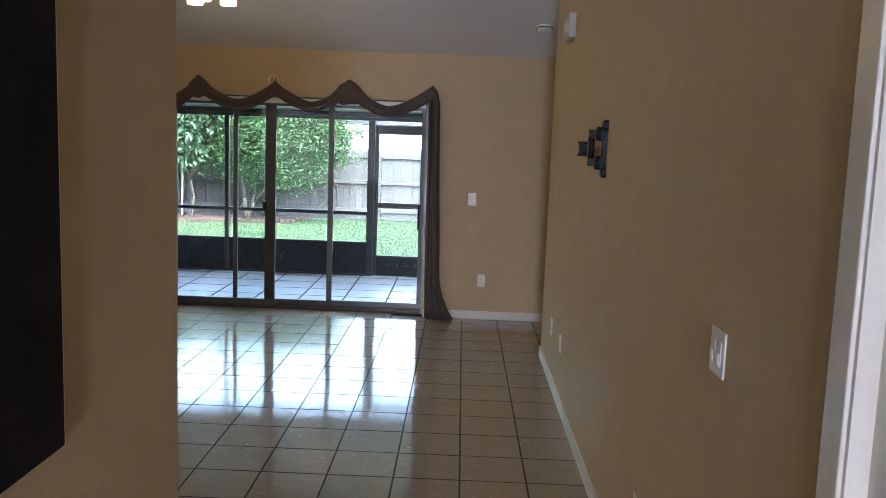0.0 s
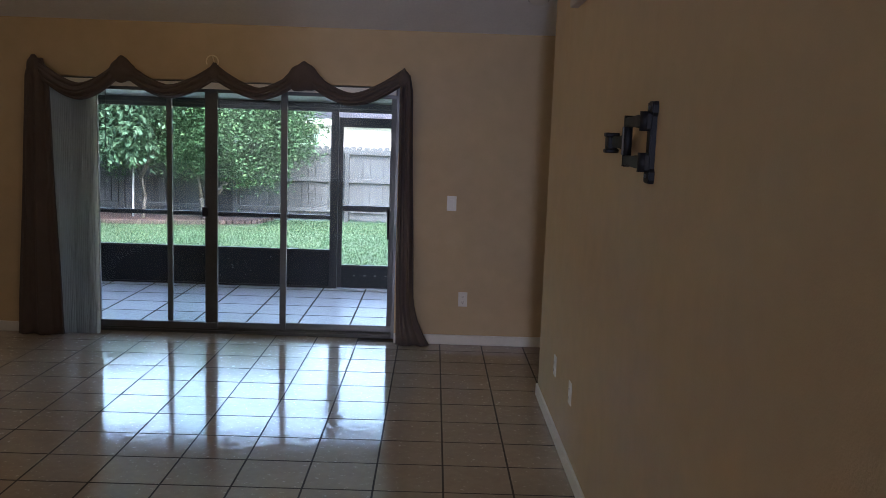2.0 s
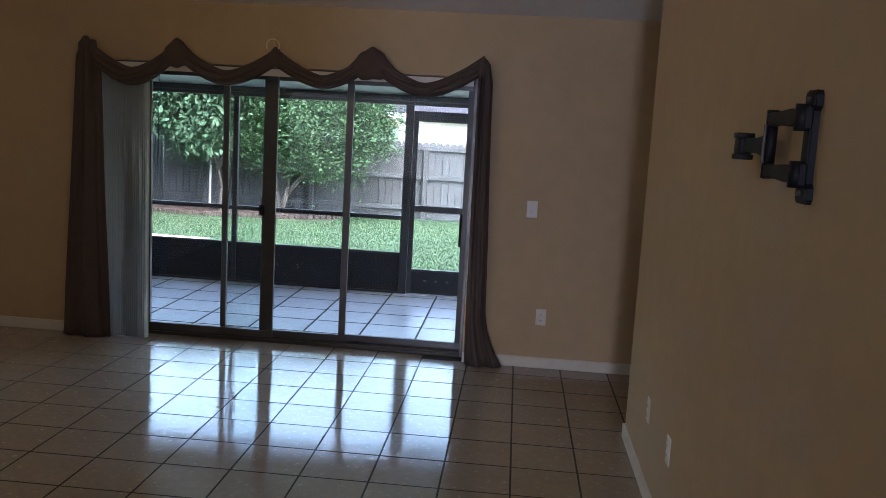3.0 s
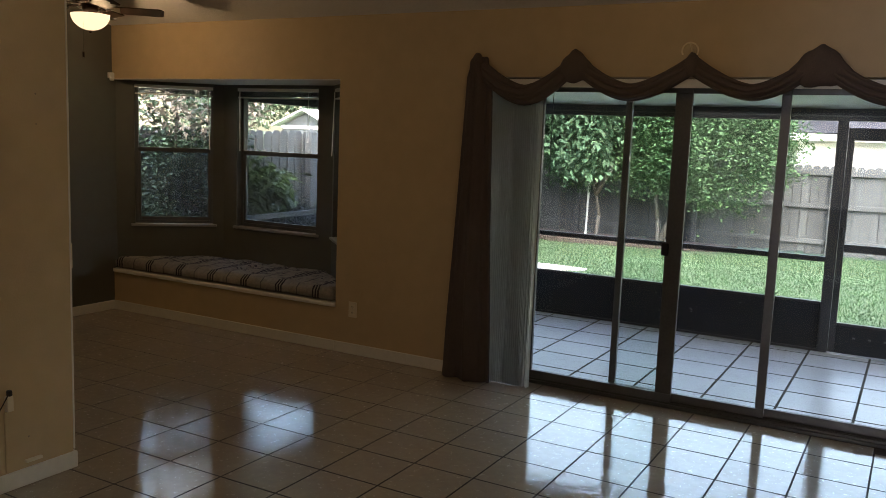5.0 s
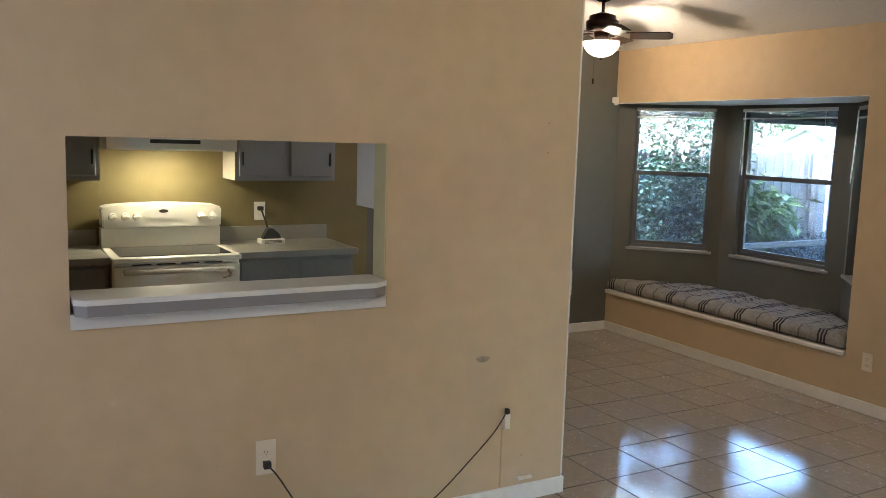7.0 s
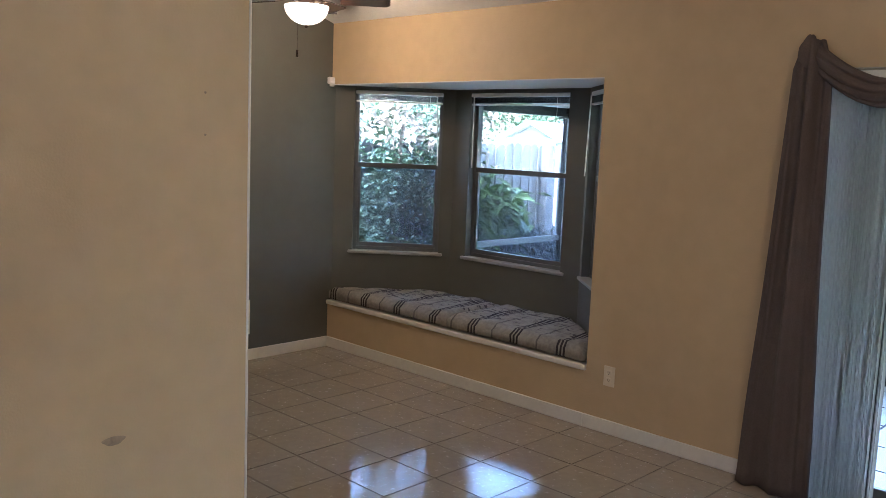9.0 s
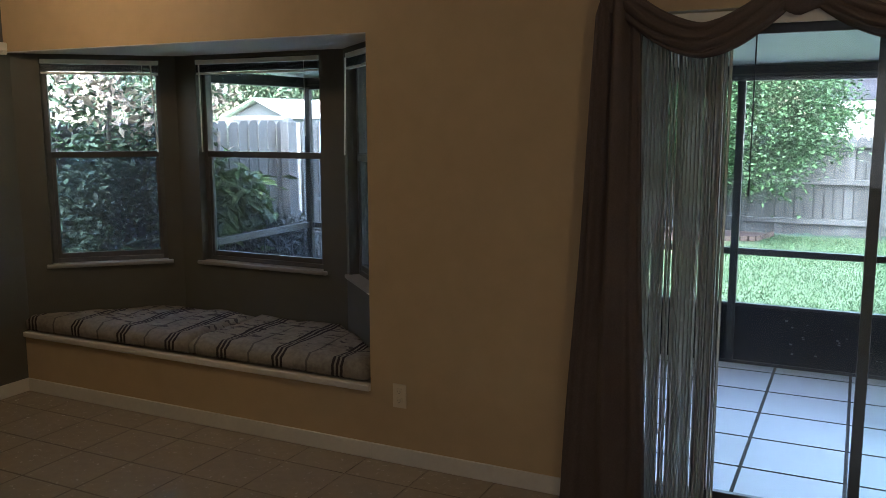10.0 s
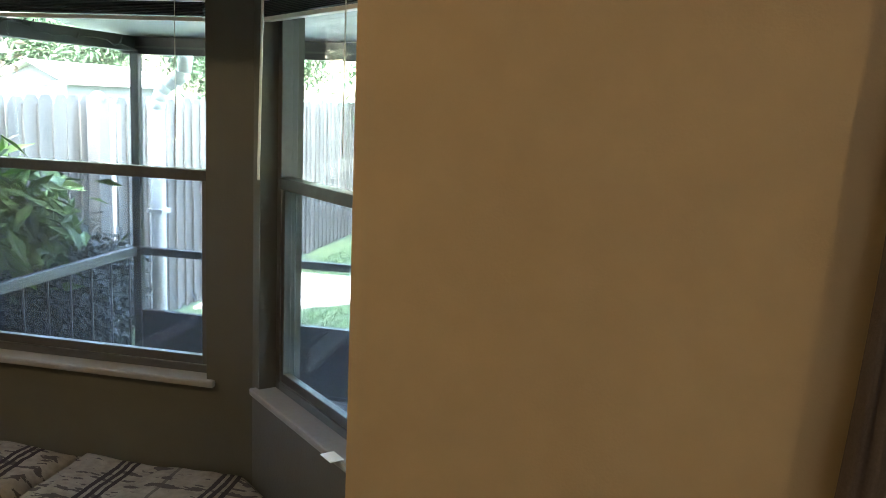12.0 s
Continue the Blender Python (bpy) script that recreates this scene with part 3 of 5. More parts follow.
def cushion(x0, x1, front, back_fn, z0, z1, seed):
    """A soft slab with rounded, slightly lumpy top and sides."""
    bm = bmesh.new()
    nx, ny = 34, 12
    grid = {}
    for side in (0, 1):
        for i in range(nx + 1):
            for j in range(ny + 1):
                u, v = i / nx, j / ny
                x = x0 + (x1 - x0) * u
                yb = back_fn(x)
                y = front + (yb - front) * v
                edge = min(u, 1 - u) * (x1 - x0), v * (yb - front), (1 - v) * (yb - front)
                e = max(0.0, 1 - min(edge) / 0.035)
                drop = 0.5 * (z1 - z0) * (1 - math.sqrt(max(0, 1 - e * e))) * 0.75
                lump = 0.013 * noise.noise((x * 5 + seed, y * 5, seed)) - 0.008 * abs(math.sin(8.7 * (x - 0.25 * y) + seed)) ** 8 + 0.006 * noise.noise((x * 17, y * 17, seed))
                z = (z1 - drop + lump * (1 - e)) if side else z0 + drop * 0.4
                grid[side, i, j] = bm.verts.new((x, y, z))
    for i in range(nx):
        for j in range(ny):
            bm.faces.new((grid[1, i, j], grid[1, i + 1, j], grid[1, i + 1, j + 1], grid[1, i, j + 1]))
            bm.faces.new((grid[0, i, j], grid[0, i, j + 1], grid[0, i + 1, j + 1], grid[0, i + 1, j]))
    ring = [(i, 0) for i in range(nx)] + [(nx, j) for j in range(ny)] + [(i, ny) for i in range(nx, 0, -1)] + [(0, j) for j in range(ny, 0, -1)]
    for a, b in zip(ring, ring[1:] + ring[:1]):
        bm.faces.new((grid[0, *a], grid[0, *b], grid[1, *b], grid[1, *a]))
    bmesh.ops.recalc_face_normals(bm, faces=bm.faces)
    return bm


def seat_back(x):
    if x < -5.77:
        return 7.345 + (x - WX) * (7.955 - 7.335) / 0.67 - 0.02
    if x > -4.57:
        return 7.945 - (x + 4.57) * 0.93
    return 7.945


for x0, x1, sd, lab in ((WX + 0.012, -5.17, 1.3, "striped beige and black cushion on the window seat"), (-5.155, -4.045, 7.7, "striped beige and black seat cushion with dark print")):
    solid("seat_cushion", cushion(x0, x1, NY + 0.002, seat_back, 0.370, 0.475, sd), CUSHION, lab, "cushion", smooth=True, group="window seat cushions")

# ---- sliding glass door ----
slider = thing("sliding_door", "three-panel sliding glass door in dull aluminium", "door", (-1.45, 7.570, 0))
bm = bmesh.new()
box(bm, -2.82, -2.78, 7.500, 7.620, 0, 2.03, bev=0.003)
box(bm, -0.105, -0.075, 7.500, 7.620, 0, 2.03, bev=0.003)
box(bm, -2.78, -0.105, 7.500, 7.620, 1.985, 2.03, bev=0.003)
part("door_frame", bm, ALU, slider)
bm = bmesh.new()
box(bm, -2.78, -0.105, 7.495, 7.625, 0, 0.022, bev=0.004)
for y in (7.515, 7.545, 7.575, 7.605):
    box(bm, -2.78, -0.105, y - 0.003, y + 0.003, 0.022, 0.034)
part("track", bm, DARKALU, slider, "dark metal floor track")


def glass_panel(x0, x1, y, wide_l, wide_r, mat_l, mat_r, name):
    p = part(name, B(x0, x1, y - 0.014, y + 0.014, 0.034, 0.085, bev=0.003), ALU, slider)
    part("top_rail", B(x0, x1, y - 0.014, y + 0.014, 1.945, 1.985, bev=0.003), ALU, p)
    part("stile", B(x0, x0 + wide_l, y - 0.015, y + 0.015, 0.085, 1.945, bev=0.003), mat_l, p)
    part("stile", B(x1 - wide_r, x1, y - 0.015, y + 0.015, 0.085, 1.945, bev=0.003), mat_r, p)
    g = part("pane", B(x0 + wide_l, x1 - wide_r, y - 0.002, y + 0.002, 0.085, 1.945), GLASS, p)
    g.visible_shadow = False
    return p


left = glass_panel(-2.53, -1.525, 7.530, 0.055, 0.10, ALU, DARKALU, "left_panel")
glass_panel(-1.940, -0.975, 7.562, 0.042, 0.05, ALU, ALU, "middle_panel")
right = glass_panel(-1.032, -0.105, 7.594, 0.04, 0.042, DARKALU, DARKALU, "right_panel")
part("latch", B(-1.645, -1.60, 7.495, 7.515, 0.955, 1.035, bev=0.006), BLACK, left, "black latch")
hd = bmesh.new()
rod(hd, (-0.150, 7.515, 0.82), (-0.150, 7.515, 1.06), 0.009)
for z in (0.84, 1.04):
    rod(hd, (-0.150, 7.515, z), (-0.150, 7.580, z), 0.007)
part("handle", hd, BLACK, right, "black pull handle")
part("lock", B(-0.160, -0.136, 7.570, 7.582, 0.875, 0.935, bev=0.004), ALU, right)

slider.location.y -= 0.08

# vertical blind, drawn to one side
blind = thing("vertical_blind", "pale vertical blind vanes stacked at the door's edge", "blind", (-2.6, 7.24, 0))
part("valance", B(-2.80, -0.10, 7.238, 7.25, 1.962, 2.012, bev=0.003), TRIM, blind)
part("head_rail", B(-2.80, -0.10, 7.262, 7.292, 1.975, 2.01, bev=0.003), ALU, blind)
rng = random.Random(5)
x = -2.785
for k in range(26):
    bm = bmesh.new()
    n = 7
    ang = radians(rng.uniform(87.5, 93.5))
    sway = rng.uniform(-0.003, 0.003)
    rows = []
    for z, sh in ((1.955, 0.0), (1.2, 0.5), (0.003, 1.0)):
        row = []
        for i in range(n):
            u = (i / (n - 1) - 0.5)
            bow = 0.0072 * (1 - 4 * u * u)
            px = u * 0.089 * math.cos(ang) - bow * math.sin(ang) + sway * sh
            py = u * 0.089 * math.sin(ang) + bow * math.cos(ang)
            row.append((x + px, 7.277 + py * 0.62, z))
        rows.append(row)
    front = [[bm.verts.new(p) for p in row] for row in rows]
    back = [[bm.verts.new((p[0] + 0.0012, p[1], p[2])) for p in row] for row in rows]
    for g, flip in ((front, False), (back, True)):
        for r in range(2):
            for i in range(n - 1):
                q = (g[r][i], g[r][i + 1], g[r + 1][i + 1], g[r + 1][i])
                bm.faces.new(q[::-1] if flip else q)
    for r in range(2):
        for i in (0, n - 1):
            bm.faces.new((front[r][i], front[r + 1][i], back[r + 1][i], back[r][i]))
    part("vane", bm, VANE, blind, smooth=True)
    x += 0.0145 + rng.uniform(-0.002, 0.002)
wb = rod(bmesh.new(), (-2.343, 7.262, 1.99), (-2.343, 7.255, 1.40), 0.0028, n=8)
rod(wb, (-2.343, 7.255, 1.40), (-2.343, 7.255, 1.34), 0.0045, n=8)
part("wand", wb, GREYMETAL, blind, "dark tilt wand")

# ---- scarf curtain ----
PEAKS = [(-2.865, 2.165), (-2.195, 2.175), (-1.49, 2.155), (-0.815, 2.18), (-0.065, 2.155)]
SAGS = [(1.975, 1.845), (1.985, 1.88), (1.985, 1.89), (1.970, 1.870)]


def ripple_tube(bm, rings):
    """Closed rings of n points each, joined to a skin with end caps."""
    vs = [[bm.verts.new(p) for p in ring] for ring in rings]
    n = len(rings[0])
    for a, b in zip(vs, vs[1:]):
        for k in range(n):
            bm.faces.new((a[k], a[(k + 1) % n], b[(k + 1) % n], b[k]))
    bm.faces.new(vs[0][::-1])
    bm.faces.new(vs[-1])
    bmesh.ops.recalc_face_normals(bm, faces=bm.faces)
    return bm


def swag(a, b, top, low, seed):
    bm = bmesh.new()
    rings = []
    for i in range(33):
        u = i / 32
        s = 1 - abs(2 * u - 1) ** 1.55
        x = a[0] + (b[0] - a[0]) * u
        pz = a[1] + (b[1] - a[1]) * u
        zt, zb = pz - (pz - top) * s, (pz - 0.125) - (pz - 0.125 - low) * (1 - abs(2 * u - 1) ** 1.75)
        zc, hz = (zt + zb) / 2, (zt - zb) / 2
        dy = 0.032 + 0.034 * s
        ring = []
        for k in range(72):
            t = 2 * math.pi * k / 72
            crease = 1 - abs(math.sin(4.5 * t + 4.2 * u + seed + 0.6 * noise.noise((u * 3, t, seed))))
            f = 1.10 - 0.68 * crease ** 3 * (0.45 + 0.55 * s) + 0.10 * math.sin(6 * t - 5 * u + seed * 2)
            ring.append((x + 0.006 * noise.noise((u * 5, k * .3, seed)), 7.222 - dy * math.sin(t) * f, zc + hz * math.cos(t) * (0.94 + 0.06 * f)))
        rings.append(ring)
    return ripple_tube(bm, rings)


def tail(xs_top, xs_low, z_top, seed, flare):
    """A hanging end of the scarf, from its peak to the floor."""
    bm = bmesh.new()
    rings = []
    for i in range(34):
        w = i / 33
        z = z_top * (1 - w) + 0.006 * w
        e = w ** 1.1
        x0 = xs_top[0] + (xs_low[0] - xs_top[0]) * e
        x1 = xs_top[1] + (xs_low[1] - xs_top[1]) * e + flare * max(0, (w - 0.80) / 0.2) ** 2
        if w < 0.06:
            mid, sq = (x0 + x1) / 2, 0.55 + 0.45 * w / 0.06
            x0, x1 = mid + (x0 - mid) * sq, mid + (x1 - mid) * sq
        xc, hx = (x0 + x1) / 2, (x1 - x0) / 2
        ring = []
        for k in range(80):
            t = 2 * math.pi * k / 80
            bend = 1.5 * noise.noise((w * 1.6, seed, 0.3)) + 0.8 * noise.noise((math.cos(t) * 2.0, w * 2.4, seed))
            f = 1 + 0.50 * math.sin(5 * t + 0.9 * w + seed + bend) + 0.30 * math.sin(9 * t + seed * 3 - 1.6 * w - bend) + 0.14 * math.sin(17 * t + 2 * w + bend)
            ring.append((xc + hx * math.cos(t) * (1 + 0.03 * math.sin(9 * w + seed)), 7.222 - 0.046 * math.sin(t) * f + (0.0 if w > .97 else 0.008 * math.sin(5 * w + t)), z))
        rings.append(ring)
    return ripple_tube(bm, rings)


scarf = thing("scarf_curtain", "dark taupe scarf curtain draped in four swags", "curtain", (-1.45, 7.22, 0))
for k in range(4):
    part("swag", swag(PEAKS[k], PEAKS[k + 1], *SAGS[k], k * 1.7), CLOTH, scarf, smooth=True)
part("tail", tail((-2.925, -2.765), (-3.045, -2.68), 2.15, 0.6, 0.0), CLOTH, scarf, "long end reaching the floor", smooth=True)
part("tail", tail((-0.075, 0.025), (-0.06, 0.09), 2.12, 2.1, 0.13), CLOTH, scarf, "long end flaring on the floor", smooth=True)
for k, (x, z) in enumerate(PEAKS):
    bm = bmesh.new()
    bmesh.ops.create_uvsphere(bm, u_segments=28, v_segments=16, radius=1.0)
    wide, tall = ((0.055, 0.075), (0.120, 0.100), (0.055, 0.072), (0.165, 0.112), (0.058, 0.075))[k]
    for v in bm.verts:
        c = v.co.copy()
        f = 1 + 0.035 * math.sin(7 * math.atan2(c.z, c.x) + k) + 0.10 * noise.noise(c * 1.6 + Vector((k, 0, 0)))
        narrow = 1 - 0.58 * max(0.0, c.z + 0.25) / 1.25
        v.co = Vector((x + (0.02 if k == 4 else 0) + c.x * wide * f * narrow, 7.218 + c.y * 0.055 * f, z + 0.012 - tall + c.z * tall * f))
    part("knot", bm, CLOTH, scarf, smooth=True)
    hk = thing("curtain_hook", "brass scarf hook ring fixed to the wall", "hook", (x, 7.29, z - .02), group="scarf hooks")
    bm = bmesh.new()
    rod(bm, (x, 7.30, z - 0.02), (x, 7.24, z - 0.02), 0.006)
    part("stem", bm, BRASS, hk)
    if k == 2:
        bm = bmesh.new()
        pts = [(x + 0.045 * math.cos(t * math.pi / 12), 7.145, z + 0.008 + 0.045 * math.sin(t * math.pi / 12)) for t in range(-2, 15)]
        part("ring", tube(bm, pts, 0.005, 8), BRASS, hk, "half-round brass ring")
        part("arm", rod(bmesh.new(), (x, 7.145, z + 0.053), (x, 7.24, z - 0.02), 0.005), BRASS, hk)

# ---- wall plates and fittings ----


def plate(name, label, m, kind_, w=0.072, h=0.117, material=None, gang=1):
    """A wall plate in its own frame: x across, z up, y out of the wall."""
    material = material or WHITE
    t = thing(name, label, "outlet" if kind_ == "outlet" else "switch", tuple(m.translation))
    part("cover", B(-w / 2, w / 2, 0, 0.006, -h / 2, h / 2, bev=0.003, m=m), material, t)
    if kind_ == "outlet":
        for z in (-0.022, 0.022):
            o = part("socket", B(-0.016, 0.016, 0.006, 0.009, z - 0.014, z + 0.014, bev=0.003, m=m), material, t)
            s = bmesh.new()
            for x in (-0.006, 0.006):
                box(s, x - 0.001, x + 0.001, 0.009, 0.0098, z - 0.003, z + 0.006, m=m)
            box(s, -0.002, 0.002, 0.009, 0.0098, z - 0.010, z - 0.006, m=m)
            part("slots", s, SLOT, o)
    elif kind_ == "switch":
        for g in range(gang):
            x = (g - (gang - 1) / 2) * 0.046
            o = part("rocker", B(x - 0.016, x + 0.016, 0.006, 0.0095, -0.033, 0.033, bev=0.002, m=m), material, t)
            part("paddle", B(x - 0.012, x + 0.012, 0.0095, 0.014, -0.028, 0.002, bev=0.002, m=m), material, o)
    return t


def facing(x, y, z, turn):
    return pose(x, y, z, 0, 0, turn)


plate("light_switch", "white switch plate on the tan wall", facing(0.356, NY, 1.14, 180), "switch", 0.075, 0.118)
plate("wall_outlet", "white outlet low on the north wall", facing(0.472, NY, 0.372, 180), "outlet")
plate("wall_outlet", "ivory outlet beside the window seat", facing(-3.86, NY, 0.335, 180), "outlet", material=IVORY)
plate("light_switch", "white double switch plate on the hallway wall", facing(EX, 1.495, 1.172, 90), "switch", 0.117, 0.12, gang=2)
plate("wall_outlet", "white outlet low on the television wall", facing(EX, 4.752, 0.40, 90), "outlet")
plate("wall_outlet", "white cable plate low on the television wall", facing(EX, 5.29, 0.395, 90), "outlet")
plate("wall_outlet", "white outlet near the hallway door", facing(EX, 2.31, 0.37, 90), "outlet")
plate("light_switch", "ivory switch plate on the end of the kitchen wall", facing(KX - 0.033, 4.783, 1.02, 0), "switch", material=IVORY)
k_out = plate("wall_outlet", "ivory outlet with a black plug", facing(KX, 3.327, 0.405, -90), "outlet", 0.08, 0.14, material=IVORY)
part("plug", B(KX + 0.009, KX + 0.035, 3.312, 3.342, 0.365, 0.395, bev=0.005), SLOT, k_out, "black plug")

# cords along the kitchen wall
def cord(name, label, pts, r=0.0035):
    bm = bmesh.new()
    fine = []
    for i in range(len(pts) - 1):
        p0, p1, p2, p3 = (Vector(pts[max(0, min(len(pts) - 1, i + k))]) for k in (-1, 0, 1, 2))
        for s in range(8):
            t = s / 8
            fine.append(0.5 * ((2 * p1) + (p2 - p0) * t + (2 * p0 - 5 * p1 + 4 * p2 - p3) * t * t + (3 * p1 - p0 - 3 * p2 + p3) * t ** 3))
    fine.append(Vector(pts[-1]))
    return solid(name, tube(bm, fine, r), CORD, label, "cord", smooth=True)


cord("power_cord", "dark cord hanging from the wall plug to the floor", [(KX + 0.035, 3.327, 0.38), (KX + 0.05, 3.36, 0.34), (KX + 0.05, 3.42, 0.24), (KX + 0.06, 3.50, 0.10), (KX + 0.10, 3.60, 0.006), (KX + 0.22, 3.75, 0.006)])
cord("power_cord", "dark cord running from the floor up to a white timer", [(KX + 0.022, 4.445, 0.455), (KX + 0.018, 4.38, 0.36), (KX + 0.018, 4.25, 0.24), (KX + 0.018, 4.12, 0.13), (KX + 0.022, 4.03, 0.075), (KX + 0.03, 3.92, 0.015), (KX + 0.12, 3.78, 0.006)])
tm = thing("cord_connector", "white cable connector with a raceway on the wall", "connector", (KX, 4.447, 0.40))
part("connector_body", B(KX, KX + 0.024, 4.432, 4.462, 0.365, 0.435, bev=0.004), IVORY, tm)
part("tip", B(KX + 0.004, KX + 0.028, 4.438, 4.456, 0.435, 0.462, bev=0.005), SLOT, tm, "black cable tip")
part("raceway", B(KX, KX + 0.008, 4.428, 4.442, 0.088, 0.365, bev=0.002), TAN, tm, "tan painted cable strip")
part("jack", B(KX, KX + 0.02, 4.52, 4.60, 0.105, 0.118, bev=0.003), IVORY, tm, "small jack with a dark tip")
bm = bmesh.new()
for y, z, w, h in ((4.318, 0.70, 0.035, 0.014), (4.62, 1.75, 0.004, 0.004), (4.62, 1.62, 0.004, 0.004), (4.545, 0.22, 0.004, 0.004)):
    pts = [(y + w * math.cos(a) * (1 + 0.2 * math.sin(3 * a)), z + h * math.sin(a)) for a in [i * math.pi / 8 for i in range(16)]]
    prism(bm, pts, 'x', KX + 0.0002, KX + 0.0012)
solid("wall_scuffs", bm, SMUDGE, "grey scuff and nail holes on the tan wall", "scuff", kind="stuff")

# television bracket, its arm swung flat along the wall
mount = thing("tv_wall_mount", "black articulated television wall bracket, empty, folded along the wall", "bracket", (EX, 3.43, 1.67))


def bracket_plate(y, half, z0, z1, ear):
    """Upright bar with wider rounded ends, in the plane of the wall."""
    right = [(half * 0.72, z0 + 0.050), (ear, z0 + 0.038), (ear, z0 + 0.012), (ear - 0.008, z0)]
    pts = [(y + p, z) for p, z in right[::-1]] + [(y + p, z0 + z1 - z) for p, z in right]
    pts += [(y - p, z0 + z1 - z) for p, z in right[::-1]] + [(y - p, z) for p, z in right]
    bm = prism(bmesh.new(), pts, 'x', EX - 0.020, EX)
    bmesh.ops.bevel(bm, geom=[e for e in bm.edges if all(v.co.x < EX - 0.01 for v in e.verts)], offset=0.004, segments=2, affect='EDGES')
    return bm


part("wall_plate", bracket_plate(3.43, 0.034, 1.536, 1.808, 0.036), BLACK, mount)
for z in (1.742, 1.606):
    bm = prism(bmesh.new(), [(3.415, z - 0.020), (3.47, z - 0.022), (3.60, z - 0.016), (3.665, z - 0.024), (3.665, z + 0.020), (3.60, z + 0.016), (3.47, z + 0.022), (3.415, z + 0.020)], 'x', EX - 0.052, EX - 0.024)
    bmesh.ops.bevel(bm, geom=list(bm.edges), offset=0.004, segments=2, affect='EDGES')
    a = part("arm", bm, GREYMETAL, mount, "grey arm")
    part("pivot", rod(bmesh.new(), (EX - 0.036, 3.425, z - 0.032), (EX - 0.036, 3.425, z + 0.032), 0.017, n=16), BLACK, a, smooth=True)
    part("knuckle", B(EX - 0.034, EX - 0.014, 3.408, 3.442, z - 0.028, z + 0.028, bev=0.004), BLACK, a)
    part("bolt", rod(bmesh.new(), (EX - 0.026, 3.43, z + (0.045 if z > 1.7 else -0.045)), (EX - 0.016, 3.43, z + (0.045 if z > 1.7 else -0.045)), 0.007, n=8), ALU, a)
col = part("column", rod(bmesh.new(), (EX - 0.038, 3.655, 1.585), (EX - 0.038, 3.655, 1.765), 0.016, n=16), BLACK, mount, smooth=True)
part("pin", rod(bmesh.new(), (EX - 0.056, 3.648, 1.625), (EX - 0.056, 3.648, 1.725), 0.004, n=8), ALU, col)
bm = prism(bmesh.new(), [(3.655, 1.638), (3.74, 1.648), (3.87, 1.650), (3.87, 1.690), (3.74, 1.692), (3.655, 1.700)], 'x', EX - 0.052, EX - 0.026)
bmesh.ops.bevel(bm, geom=list(bm.edges), offset=0.004, segments=2, affect='EDGES')
part("outer_arm", bm, GREYMETAL, mount, "grey forearm")
head = part("head", B(EX - 0.066, EX - 0.026, 3.862, 3.925, 1.640, 1.692, bev=0.008), BLACK, mount)
for z in (1.635, 1.697):
    part("flange", B(EX - 0.072, EX - 0.020, 3.870, 3.918, z - 0.008, z + 0.008, bev=0.004), BLACK, head)
part("screw", rod(bmesh.new(), (EX - 0.046, 3.858, 1.650), (EX - 0.046, 3.858, 1.684), 0.004, n=8), ALU, head)

# wall chime box, smoke alarm, corner sensor
box_ = thing("door_chime", "pale grey chime box high on the wall", "chime", (EX, 5.0, 2.43))
part("case", B(EX - 0.045, EX, 4.84, 5.16, 2.355, 2.51, bev=0.008), GREYCASE, box_)
part("grille", B(EX - 0.048, EX - 0.045, 4.90, 5.10, 2.40, 2.47, bev=0.001), TRIM, box_)
al_y = 6.70
alarm = thing("smoke_alarm", "round white smoke alarm on the sloped ceiling", "alarm", (0.90, al_y, ceil_z(al_y)))
tilt = Matrix.Translation((0.90, al_y, ceil_z(al_y))) @ Matrix.Rotation(-math.atan(SLOPE), 4, 'X')
bm = lathe(bmesh.new(), (0, 0, 0), [(0.072, 0.002), (0.072, -0.012), (0.066, -0.030), (0.05, -0.038)])
bmesh.ops.transform(bm, matrix=tilt, verts=bm.verts)
part("case", bm, WHITE, alarm, smooth=True)
bm = lathe(bmesh.new(), (0, 0, 0), [(0.067, -0.016), (0.0725, -0.018), (0.0725, -0.022), (0.067, -0.024)])
bmesh.ops.transform(bm, matrix=tilt, verts=bm.verts)
part("vent_band", bm, SLOT, alarm, "dark vent slot")
sens = thing("corner_bracket", "small white bracket in the room corner", "bracket", (WX + 0.03, NY - 0.03, 2.04))
part("bracket_body", B(WX, WX + 0.035, NY - 0.05, NY, 2.015, 2.065, bev=0.006), WHITE, sens)
part("bracket_tip", B(WX + 0.02, WX + 0.055, NY - 0.045, NY - 0.02, 1.995, 2.02, bev=0.005), WHITE, sens)

# black board on the hallway wall
board = thing("wall_board", "large matt black board with a thin pale edge", "board", (-0.36, 0.0, 1.15))
part("board_face", B(-0.37, -0.352, -0.75, 0.600, 1.195, 2.25, bev=0.002), BOARD, board)
part("edge_strip", B(-0.37, -0.354, 0.600, 0.605, 1.192, 2.25), TRIM, board, "thin pale edge")

# ---- ceiling fans ----


